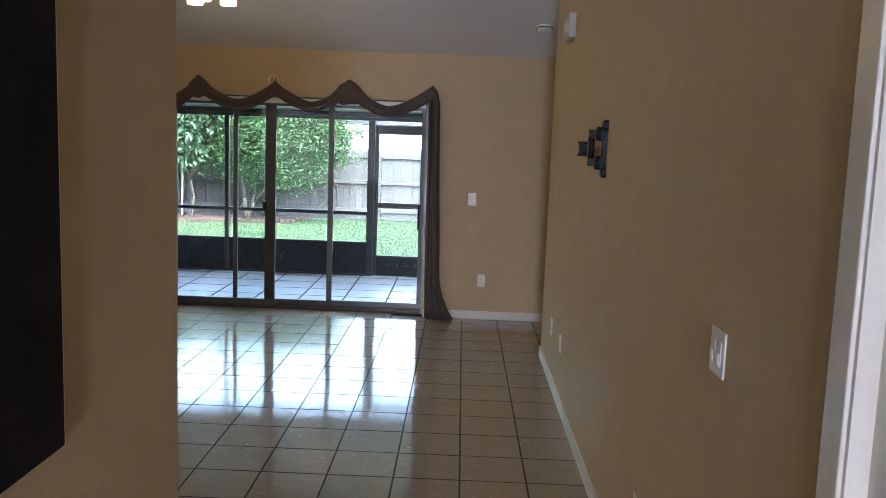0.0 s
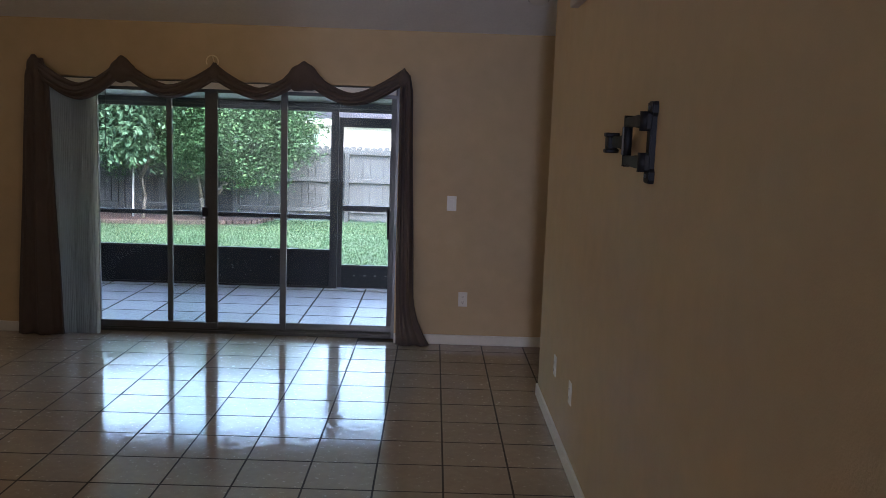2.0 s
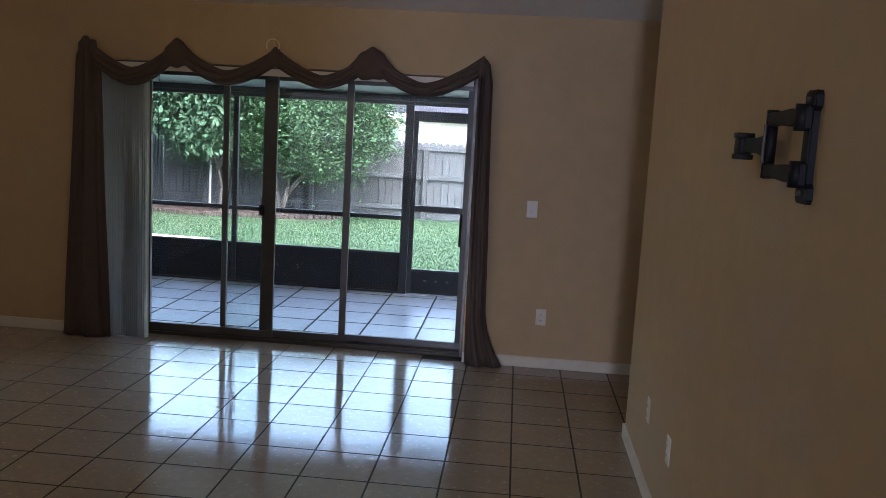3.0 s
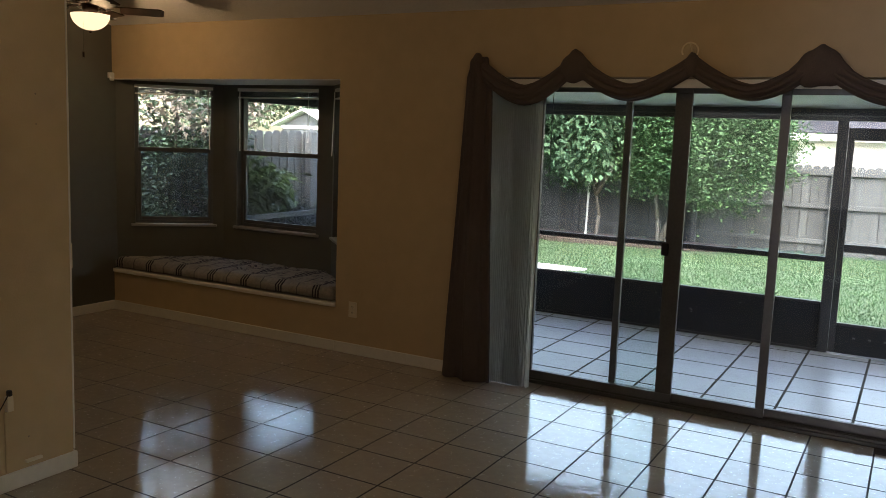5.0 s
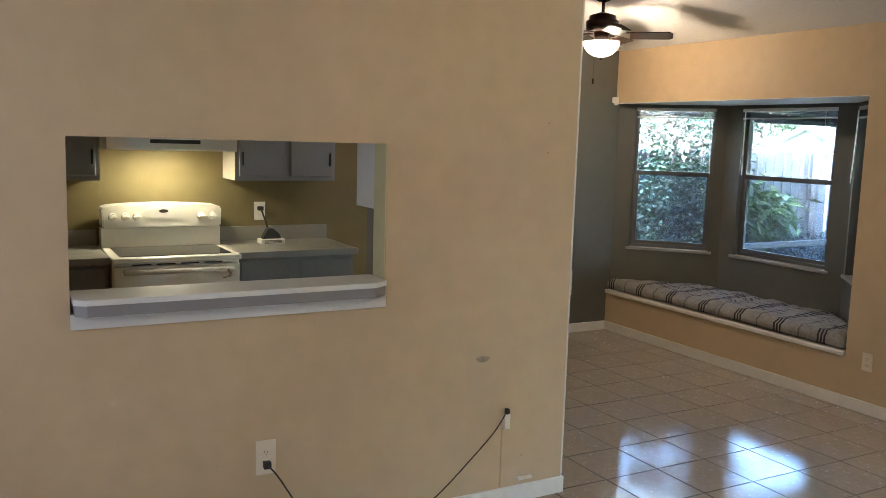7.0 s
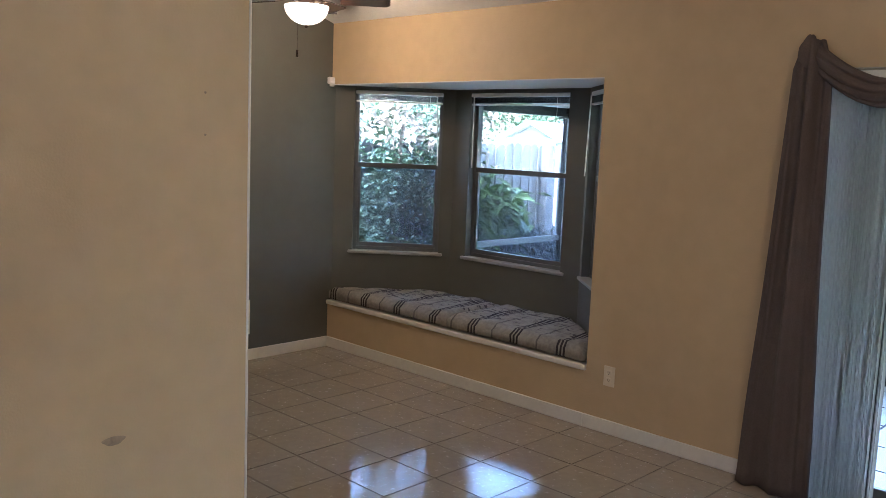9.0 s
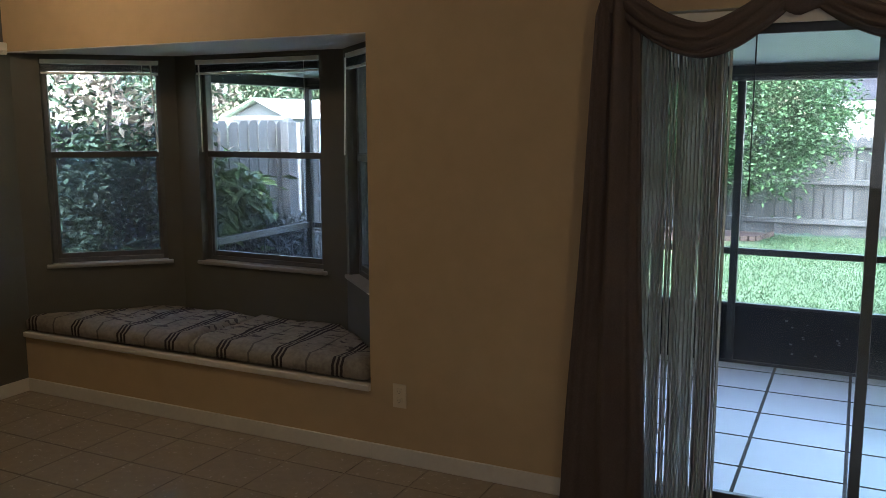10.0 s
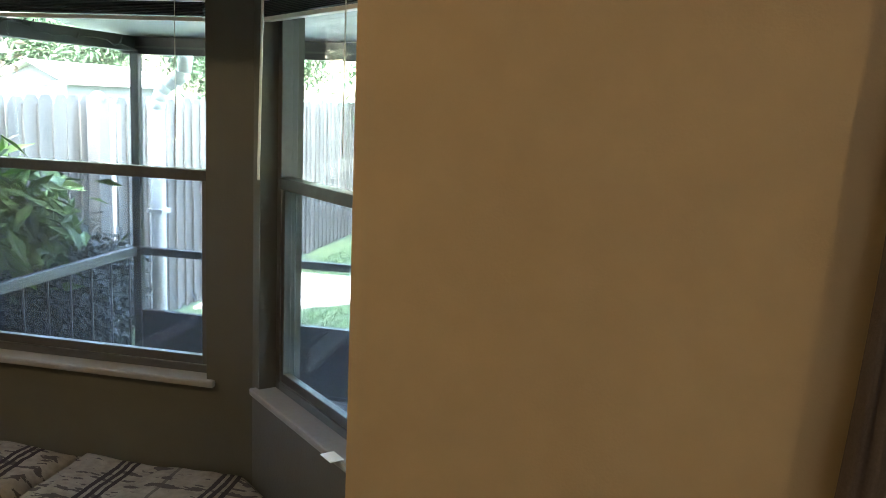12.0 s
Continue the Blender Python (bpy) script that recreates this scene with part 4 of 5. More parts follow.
def fan(place, turn, bowl, label, blade_len=0.30):
    x, y, z = place           # underside of the light
    t = thing("ceiling_fan", label, "fan", (x, y, ceil_z(y)))
    top = ceil_z(y)
    part("canopy", lathe(bmesh.new(), (x, y, top - 0.075), [(0.02, 0.0), (0.05, 0.012), (0.068, 0.05), (0.07, 0.10)]), FANMETAL, t, smooth=True)
    part("downrod", rod(bmesh.new(), (x, y, z + 0.30), (x, y, top - 0.06), 0.012), FANMETAL, t)
    part("motor", lathe(bmesh.new(), (x, y, z + 0.18), [(0.06, 0.0), (0.115, 0.012), (0.12, 0.045), (0.12, 0.075), (0.10, 0.085), (0.095, 0.115), (0.05, 0.13), (0.02, 0.14)]), FANMETAL, t, smooth=True)
    for k in range(5):
        m = pose(x, y, z + 0.165, 0, 0, turn + 72 * k)
        b = bmesh.new()
        n = 14
        lo, hi = [], []
        for i in range(n + 1):
            u = i / n
            r = 0.20 + blade_len * u
            w = (0.055 + 0.026 * u) * math.sqrt(max(0.0, 1 - max(0, (u - 0.86) / 0.14) ** 2)) + 0.0005
            lo.append((r, -w, 0.02 * w))
            hi.append((r, w, -0.030 + 0.02 * w))
        low = [b.verts.new(m @ Vector(p)) for p in lo]
        high = [b.verts.new(m @ Vector(p)) for p in hi]
        low2 = [b.verts.new(m @ Vector((p[0], p[1], p[2] + 0.007))) for p in lo]
        high2 = [b.verts.new(m @ Vector((p[0], p[1], p[2] + 0.007))) for p in hi]
        for i in range(n):
            b.faces.new((low[i], high[i], high[i + 1], low[i + 1]))
            b.faces.new((low2[i], low2[i + 1], high2[i + 1], high2[i]))
            b.faces.new((low[i], low[i + 1], low2[i + 1], low2[i]))
            b.faces.new((high[i], high2[i], high2[i + 1], high[i + 1]))
        b.faces.new((low[0], low2[0], high2[0], high[0]))
        bmesh.ops.recalc_face_normals(b, faces=b.faces)
        bl = part("blade", b, FANWOOD, t)
        part("blade_iron", B(0.09, 0.26, -0.018, 0.018, 0.006, 0.014, bev=0.003, m=m), FANMETAL, bl)
    if bowl:
        part("light_fitter", lathe(bmesh.new(), (x, y, z + 0.105), [(0.030, 0.0), (0.045, 0.012), (0.052, 0.035), (0.06, 0.075)]), FANMETAL, t, smooth=True)
        prof = [(0.006, 0.0)] + [(0.132 * math.sin(a), 0.112 - 0.112 * math.cos(a)) for a in [i * math.pi / 24 for i in range(2, 13)]]
        sh = part("shade", lathe(bmesh.new(), (x, y, z), prof), BOWL, t, "lit frosted glass bowl", smooth=True)
        part("finial", lathe(bmesh.new(), (x, y, z - 0.02), [(0.004, 0.0), (0.010, 0.006), (0.012, 0.014), (0.006, 0.022)]), FANMETAL, t, smooth=True)
        ch = rod(bmesh.new(), (x + 0.05, y - .10, z + .12), (x + 0.05, y - .10, z - 0.16), 0.0007, n=5)
        part("pull_chain", ch, FANMETAL, t)
        part("chain_fob", rod(bmesh.new(), (x + 0.05, y - .10, z - 0.16), (x + 0.05, y - .10, z - 0.20), 0.008), FANMETAL, t)
        sh.visible_shadow = False
        lamp("dining_fan_bulb", 'POINT', (x, y, z + 0.075), 0.75, (1.0, 0.73, 0.40), 0.05)
    else:
        part("light_fitter", lathe(bmesh.new(), (x, y, z + 0.12), [(0.03, 0.0), (0.06, 0.015), (0.05, 0.07)]), FANMETAL, t, smooth=True)
        for k in range(3):
            a = radians(turn + 20 + 120 * k)
            c = Vector((x + 0.13 * math.cos(a), y + 0.13 * math.sin(a), z))
            arm = part("lamp_arm", rod(bmesh.new(), (x, y, z + 0.14), (c.x, c.y, z + 0.10), 0.008), FANMETAL, t)
            sh = part("shade", lathe(bmesh.new(), tuple(c), [(0.052, 0.0), (0.055, 0.02), (0.045, 0.06), (0.022, 0.095)]), BOWL, arm, "lit bell glass shade", smooth=True)
        lamp("living_fan_bulbs", 'POINT', (x, y, z - 0.03), 0.62, (1.0, 0.74, 0.38), 0.08)
    return t


fan((-5.555, 6.39, 2.285), 48, True, "dark bronze ceiling fan with a lit glass bowl")
fan((-1.47, 5.10, 2.525), 10, False, "dark bronze ceiling fan with three lit shades")

# ---- kitchen behind the pass-through ----
ledge = thing("pass_through_ledge", "white laminate ledge with grey edge in the pass-through", "ledge", (KX, 3.23, 1.03))
poly = [(KX - 0.14, 2.64), (KX + 0.05, 2.64), (KX + 0.075, 2.68), (KX + 0.075, 3.76), (KX + 0.03, 3.824), (KX - 0.14, 3.824)]
part("ledge_top", prism(bmesh.new(), poly, 'z', 1.068, 1.088), LEDGE, ledge)
inset = [(KX - 0.135, 2.645), (KX + 0.047, 2.645), (KX + 0.071, 2.682), (KX + 0.071, 3.758), (KX + 0.027, 3.819), (KX - 0.135, 3.819)]
part("ledge_edge", prism(bmesh.new(), inset, 'z', 1.028, 1.068), LEDGEEDGE, ledge, "grey edge band")
part("apron", B(KX - 0.115, KX + 0.012, 2.634, 3.83, 0.974, 1.028, bev=0.002), LEDGE, ledge, "white apron board")

stove = thing("electric_range", "cream-white electric range with dark glass cooktop", "stove", (-6.1, 3.42, 0))
part("body", B(-6.40, -5.78, 3.045, 3.795, 0.06, 0.885, bev=0.006), ENAMEL, stove)
part("cooktop_frame", B(-6.40, -5.735, 3.04, 3.80, 0.885, 0.918, bev=0.008), ENAMEL, stove)
part("cooktop", B(-6.22, -5.80, 3.09, 3.75, 0.918, 0.9215), COOKTOP, stove, "dark glass cooktop")
part("oven_door", B(-5.78, -5.745, 3.05, 3.79, 0.22, 0.865, bev=0.008), ENAMEL, stove)
bm = rod(bmesh.new(), (-5.695, 3.10, 0.838), (-5.695, 3.74, 0.838), 0.014)
for y in (3.11, 3.73):
    rod(bm, (-5.695, y, 0.838), (-5.75, y, 0.838), 0.011)
part("oven_handle", bm, ENAMEL, stove, smooth=True)
bm = bmesh.new()
for k in range(4):
    box(bm, -5.7455, -5.7435, 3.15 + 0.14 * k, 3.26 + 0.14 * k, 0.872, 0.880)
part("vent_slots", bm, SLOT, stove)
bm = rod(bmesh.new(), (-5.69, 3.70, 0.838), (-5.665, 3.715, 0.80), 0.009, n=10)
rod(bm, (-5.665, 3.715, 0.80), (-5.66, 3.66, 0.79), 0.007, n=10)
part("handle_clip", bm, CHROME, stove, "small chrome clip")
guard = part("backguard", B(-6.36, -6.26, 3.045, 3.795, 0.915, 1.04, bev=0.004), ENAMEL, stove)
bm = prism(bmesh.new(), [(3.05, 1.045), (3.79, 1.045), (3.795, 1.17), (3.76, 1.185), (3.6, 1.195), (3.42, 1.20), (3.24, 1.195), (3.08, 1.185), (3.045, 1.17)], 'x', -6.38, -6.215)
bmesh.ops.bevel(bm, geom=list(bm.edges), offset=0.008, segments=2, affect='EDGES')
panel = part("control_panel", bm, ENAMEL, stove)
for y in (3.11, 3.185, 3.255, 3.66, 3.735):
    kb = lathe(bmesh.new(), (0, 0, 0), [(0.026, 0.0), (0.024, 0.018), (0.014, 0.02), (0.012, 0.034)])
    box(kb, -0.005, 0.005, -0.022, 0.022, 0.02, 0.036, bev=0.002)
    bmesh.ops.transform(kb, matrix=pose(-6.215, y, 1.115, 0, 90, 0), verts=kb.verts)
    part("knob", kb, ENAMEL, panel, smooth=False)
bm = prism(bmesh.new(), [(3.42 + 0.125 * math.cos(a), 1.135 + 0.042 * math.sin(a)) for a in [i * math.pi / 12 for i in range(24)]], 'x', -6.215, -6.211)
part("display_oval", bm, TRIM, panel)
bm = prism(bmesh.new(), [(3.42 + 0.03 * math.cos(a), 1.15 + 0.012 * math.sin(a)) for a in [i * math.pi / 10 for i in range(20)]], 'x', -6.211, -6.209)
part("display", bm, COOKTOP, panel, "dark oval display")

hood = thing("range_hood", "cream range hood with a dark vent slot, lit below", "hood", (-6.2, 3.44, 1.6))
bm = prism(bmesh.new(), [(WX, 1.545), (-5.965, 1.545), (-5.955, 1.555), (-5.955, 1.648), (-6.02, 1.70), (WX, 1.70)], 'y', 3.05, 3.83)
part("shell", bm, ENAMEL, hood)
part("vent_slot", B(-5.956, -5.952, 3.30, 3.60, 1.588, 1.612, bev=0.001), SLOT, hood)
part("lamp_lens", B(-6.20, -6.08, 3.34, 3.54, 1.5435, 1.545), glow("lit_hood_lens", (1.0, 0.86, 0.5), 0.25), hood, "lit hood lens")
lamp("hood_lamp", 'AREA', (-6.14, 3.44, 1.535), 0.18, (1.0, 0.84, 0.45), 0.22, aim=(-6.20, 3.44, 0.0), size_y=0.14)


def wall_cabinet(y0, y1, doors, label, x0=WX, x1=-6.10, z0=1.352, z1=2.10):
    c = thing("wall_cabinet", label, "cabinet", (x0, y0, z0), group="kitchen wall cabinets")
    part("body", B(x0, x1 - 0.024, y0, y1, z0, z1, bev=0.003), CABEDGE, c, "beige cabinet side")
    part("face_frame", B(x1 - 0.024, x1 - 0.02, y0, y1, z0, z1), CABGREY, c)
    w = (y1 - y0) / doors
    for k in range(doors):
        d = part("door", B(x1 - 0.02, x1, y0 + w * k + 0.025, y0 + w * (k + 1) - 0.025, z0 + 0.03, z1 - 0.02, bev=0.005), CABGREY, c, "grey cabinet door")
        yk = y0 + w * k + 0.045 if doors == 2 and k == 0 else y0 + w * (k + 1) - 0.045
        part("pull", B(x1, x1 + 0.014, yk - 0.006, yk + 0.006, z0 + 0.10, z0 + 0.19, bev=0.003), BLACK, d, "dark pull")
    return c


wall_cabinet(3.86, 4.56, 2, "grey two-door wall cabinet beside the range hood")
wall_cabinet(2.30, 3.03, 1, "grey wall cabinet on the far side of the hood")
hi = thing("wall_cabinet", "white cabinet end beside the pass-through", "cabinet", (KX - .25, 4.1, 1.36), group="kitchen wall cabinets")
part("body", B(KX - 0.40, KX - 0.122, 3.865, 4.70, 1.36, 2.2, bev=0.003), LEDGE, hi)
part("door", B(KX - 0.42, KX - 0.40, 3.885, 4.68, 1.38, 2.18, bev=0.004), CABGREY, hi)


def base_cabinet(y0, y1, label):
    c = thing("base_cabinet", label, "cabinet", (WX, y0, 0), group="kitchen base cabinets")
    part("body", B(WX, -5.86, y0, y1, 0.09, 0.875, bev=0.003), SHADEDGREY, c)
    part("plinth", B(WX, -5.92, y0, y1, 0, 0.09), SLOT, c)
    w = (y1 - y0) / 2
    for k in range(2):
        a, b = y0 + w * k + 0.02, y0 + w * (k + 1) - 0.02
        part("drawer", B(-5.86, -5.842, a, b, 0.72, 0.85, bev=0.004), SHADEDGREY, c)
        part("door", B(-5.86, -5.842, a, b, 0.12, 0.70, bev=0.004), SHADEDGREY, c)


base_cabinet(3.805, 4.60, "grey base cabinet beside the range, shade in its colour")
base_cabinet(2.20, 3.035, "grey base cabinet on the far side of the range, shade in its colour")
for y0, y1 in ((3.803, 4.62), (2.18, 3.037)):
    w = thing("worktop", "grey laminate worktop with a low backsplash", "worktop", (WX, y0, 0.88), group="kitchen worktops")
    part("slab", B(WX + 0.02, -5.81, y0, y1, 0.876, 0.916, bev=0.005), LAMINATE, w)
    part("backsplash", B(WX, WX + 0.02, y0, y1, 0.876, 1.015, bev=0.003), LAMINATE, w)
ko = plate("wall_outlet", "white kitchen outlet with a black plug", facing(WX, 4.12, 1.12, -90), "outlet", 0.08, 0.13)
part("plug", B(WX + 0.009, WX + 0.04, 4.10, 4.14, 1.125, 1.155, bev=0.006), SLOT, ko, "black plug")
cord("appliance_cord", "black cord from the kitchen outlet to the worktop", [(WX + 0.04, 4.12, 1.135), (WX + 0.06, 4.14, 1.07), (WX + 0.08, 4.17, 0.98), (WX + 0.13, 4.24, 0.925), (WX + 0.20, 4.16, 0.925), (WX + 0.22, 4.10, 0.93)], 0.007)
dev = thing("phone_base", "small white and black device on the worktop", "device", (-6.2, 4.12, 0.916))
part("base", B(-6.26, -6.16, 4.05, 4.22, 0.916, 0.950, bev=0.006), WHITE, dev)
part("cradle", prism(bmesh.new(), [(4.07, 0.950), (4.20, 0.950), (4.185, 0.985), (4.14, 1.02), (4.11, 1.02), (4.085, 0.98)], 'x', -6.25, -6.19), SLOT, dev, "black cradle")
bm = bmesh.new()
for k in range(3):
    box(bm, -6.16, -6.159, 4.075, 4.195, 0.922 + 0.008 * k, 0.926 + 0.008 * k)
part("lettering_bars", bm, SLOT, dev, "dark bars of small print")

# ---- patio under the screened roof ----
PZ, SY, SXW, SXE = -0.09, 10.13, -6.335, 2.4
solid("patio", B(SXW - 0.05, SXE + 0.05, NY, SY + 0.08, PZ - 0.2, PZ - 0.005), GROUT, "tiled patio slab", kind="structure")
bm = prism(bmesh.new(), [(NY + 0.365, 2.212), (SY + 0.25, 1.97), (SY + 0.25, 2.05), (NY + 0.365, 2.292)], 'x', SXW - 0.2, SXE + 0.2)
solid("patio_roof", bm, SOFFIT, "pale panelled patio roof", kind="structure")
bm = bmesh.new()
box(bm, -3.90, -2.82, NY + 0.34, NY + 0.36, PZ, 2.28)
box(bm, -0.075, 2.5, NY + 0.34, NY + 0.36, PZ, 2.28)
box(bm, -2.82, -0.075, NY + 0.34, NY + 0.36, 2.03, 2.28)
box(bm, -2.82, -0.075, NY + 0.34, NY + 0.36, PZ, -0.005)
solid("wall_outer", bm, STUCCO, "white stucco outer wall", kind="structure")
bm = prism(bmesh.new(), [(WX - 0.15, 7.45), (-5.83, 8.12), (-4.53, 8.12), (-3.92, 7.56), (-3.92, 7.45)], 'z', PZ - 0.1, 0.30)
solid("bay_base", bm, STUCCO, "white stucco base of the bay", kind="structure")

screen = thing("screen_enclosure", "dark bronze screened patio enclosure with black kick panels", "enclosure", (-2, SY, PZ))
POSTS = [-6.32, -4.55, -2.735, -0.90, 0.10, 1.2, 2.36]
for x in POSTS:
    w = 0.042 if x == -0.90 else 0.026
    part("post", B(x - w, x + w, SY - 0.025, SY + 0.025, PZ, 1.886, bev=0.003), BRONZE, screen)
part("head_beam", B(SXW - 0.05, SXE + 0.05, SY - 0.045, SY + 0.045, 1.885, 1.985, bev=0.004), BRONZE, screen)
part("beam_lip", B(SXW - 0.05, SXE + 0.05, SY - 0.05, SY - 0.045, 1.92, 1.93), DARKALU, screen)
for a, b in zip(POSTS, POSTS[1:]):
    if a == -0.90:
        continue
    wa, wb = (0.042 if v == -0.90 else 0.026 for v in (a, b))
    part("kick_panel", B(a + wa, b - wb, SY - 0.012, SY + 0.012, PZ + 0.02, 0.325), KICK, screen, "black kick panel")
    part("rail", B(a + wa, b - wb, SY - 0.022, SY + 0.022, 0.69, 0.735, bev=0.003), BRONZE, screen)
    part("bottom_rail", B(a + wa, b - wb, SY - 0.022, SY + 0.022, PZ, PZ + 0.02), BRONZE, screen)
    part("kick_rail", B(a + wa, b - wb, SY - 0.022, SY + 0.022, 0.325, 0.345, bev=0.003), BRONZE, screen)
    for z0, z1 in ((0.345, 0.69), (0.735, 1.885)):
        part("net", B(a + wa, b - wb, SY - 0.001, SY + 0.001, z0, z1), NET, screen, "fine insect net")
bm = bmesh.new()
rng = random.Random(11)
for k in range(26):
    x, z = rng.uniform(-2.4, -1.6), rng.uniform(0.0, 0.25)
    s = rng.uniform(0.003, 0.010)
    box(bm, x - s, x + s, SY - 0.0135, SY - 0.0125, z - s * 0.6, z + s * 0.6)
for k in range(5):
    x = -0.66 + 0.12 * k
    box(bm, x - 0.012, x + 0.012, SY - 0.0195, SY - 0.0185, 0.055, 0.07)
part("paint_flecks", bm, ALU, screen, "pale flecks on the kick panels")
# west side of the enclosure
part("side_beam", B(SXW - 0.04, SXW + 0.04, 8.65, SY - 0.045, 1.90, 1.985, bev=0.004), BRONZE, screen)
part("side_rail", B(SXW - 0.02, SXW + 0.02, 8.65, SY - 0.026, 0.685, 0.74, bev=0.003), ALU, screen, "pale side rail")
part("side_base", B(SXW - 0.02, SXW + 0.02, 8.65, SY - 0.026, PZ, PZ + 0.05, bev=0.003), ALU, screen)
part("side_post", B(SXW - 0.022, SXW + 0.022, 8.60, 8.65, PZ, 1.985, bev=0.003), BRONZE, screen)
part("net", B(SXW - 0.001, SXW + 0.001, 8.65, SY - 0.026, 0.74, 1.90), NET, screen, "fine insect net")
part("net", B(SXW - 0.001, SXW + 0.001, 8.65, SY - 0.026, PZ + 0.05, 0.685), NET, screen, "fine insect net")
# screen door
sd = thing("screen_door", "dark bronze screen door with a middle rail", "door", (-0.4, SY, PZ))
x0, x1 = -0.855, 0.072
part("stile", B(x0, x0 + 0.05, SY - 0.018, SY + 0.018, PZ + 0.01, 1.83, bev=0.003), BRONZE, sd)
part("stile", B(x1 - 0.05, x1, SY - 0.018, SY + 0.018, PZ + 0.01, 1.83, bev=0.003), BRONZE, sd)
for z0, z1, n in ((1.725, 1.83, "top_rail"), (0.79, 0.855, "middle_rail"), (0.16, 0.18, "low_rail")):
    part(n, B(x0 + 0.05, x1 - 0.05, SY - 0.018, SY + 0.018, z0, z1, bev=0.003), BRONZE, sd)
part("kick_plate", B(x0 + 0.05, x1 - 0.05, SY - 0.018, SY + 0.010, PZ + 0.01, 0.16), KICK, sd, "black kick plate")
for z0, z1 in ((0.18, 0.79), (0.855, 1.725)):
    part("net", B(x0 + 0.05, x1 - 0.05, SY - 0.001, SY + 0.001, z0, z1), NET, sd, "fine insect net")
part("handle", B(x0 + 0.012, x0 + 0.035, SY - 0.05, SY - 0.018, 0.90, 1.0, bev=0.005), BLACK, sd)
# downspout at the corner
ds = thing("downspout", "white aluminium downspout with a curved top", "downspout", (-6.38, SY + 0.33, -0.27))
pts = [(-6.38, SY + 0.33, -0.27), (-6.38, SY + 0.33, 1.56), (-6.37, SY + 0.33, 1.62), (-6.345, SY + 0.33, 1.68), (-6.30, SY + 0.325, 1.72), (-6.24, SY + 0.32, 1.75), (-6.18, SY + 0.31, 1.80), (-6.16, SY + 0.30, 1.96)]
part("pipe", tube(bmesh.new(), pts, 0.046, 16), FASCIA, ds, smooth=True)
part("strap", B(-6.435, -6.325, SY + 0.275, SY + 0.385, 0.9, 0.93, bev=0.004), FASCIA, ds)
# thin pickets below the side rail, and the cord along the side beam
pick = mesh_of("side_picket", rod(bmesh.new(), (0, 0, PZ + 0.05), (0, 0, 0.685), 0.005, n=6), ALU)
for k in range(8):
    part("side_picket", pick, ALU, screen).location = (SXW + 0.008, 8.74 + 0.185 * k, 0)
bm = bmesh.new()
last = None
for k in range(25):
    u = k / 24
    p = (SXW + 0.05 + 0.012 * math.sin(9 * u), 8.66 + 1.42 * u, 1.955 - 0.05 * u + 0.03 * abs(math.sin(6.3 * u)) * (1 if k % 5 else 0.2))
    if last:
        rod(bm, last, p, 0.005, n=6)
    if k in (8, 9, 15, 21):
        rod(bm, p, (p[0] + 0.01, p[1] + 0.01, p[2] + 0.035), 0.008, 0.004, n=6)
    last = p
part("light_cord", bm, SLOT, screen, "dark cord tied along the beam")
fp = thing("fence_post", "weathered round-topped wooden post at the fence", "post", (-7.15, 11.05, -0.27))
part("post_shaft", B(-7.20, -7.10, 10.90, 11.04, -0.27, 1.62, bev=0.01), FENCE, fp)
bm = bmesh.new()
bmesh.ops.create_uvsphere(bm, u_segments=14, v_segments=8, radius=0.06, matrix=Matrix.Translation((-7.15, 10.97, 1.60)))
part("post_cap", bm, FENCE, fp, smooth=True)
part("edge_strip", B(-7.16, -7.095, 11.045, 11.09, -0.27, 1.60, bev=0.003), CONCRETE, fp, "pale edge strip")

# ---- garden ----
GZ = -0.27
bm = bmesh.new()
prism(bm, [(-400, -300), (400, -300), (400, 600), (-400, 600)], 'z', GZ - 0.5, GZ)
solid("ground", bm, GROUND, "short green lawn ground", kind="structure")
bm = bmesh.new()
mul = [(-7.2, 17.6), (-6.2, 17.3), (-5.2, 17.45), (-4.2, 17.7), (-3.4, 18.1), (-3.2, 18.8), (-7.2, 18.9)]
solid("mulch_bed", prism(bm, mul, 'z', GZ, GZ + 0.05), MULCH, "reddish mulch bed along the fence", kind="structure")
pth = [(-7.2, 12.4), (-6.4, 12.7), (-5.4, 13.6), (-4.55, 14.05), (-4.5, 14.2), (-5.6, 14.25), (-7.2, 14.2)]
solid("path", prism(bmesh.new(), pth, 'z', GZ, GZ + 0.03), CONCRETE, "pale concrete path end in the lawn", kind="structure")
edging = thing("brick_edging", "low row of upright bricks round the mulch bed", "edging", (-5, 16.5, GZ))
me = mesh_of("brick", B(-0.05, 0.05, -0.03, 0.03, 0, 0.085, bev=0.008), BRICK)
k = 0
for a, b in zip(mul[:6], mul[1:6]):
    a, b = Vector((*a, 0)), Vector((*b, 0))
    n = int((b - a).length / 0.112)
    for i in range(n):
        o = part("brick", me, BRICK, edging)
        p = a.lerp(b, (i + 0.5) / n)
        o.location, o.rotation_euler = (p.x, p.y - 0.04, GZ), (0, 0, math.atan2(b.y - a.y, b.x - a.x) + 0.1 * math.sin(k * 3.1))
        k += 1


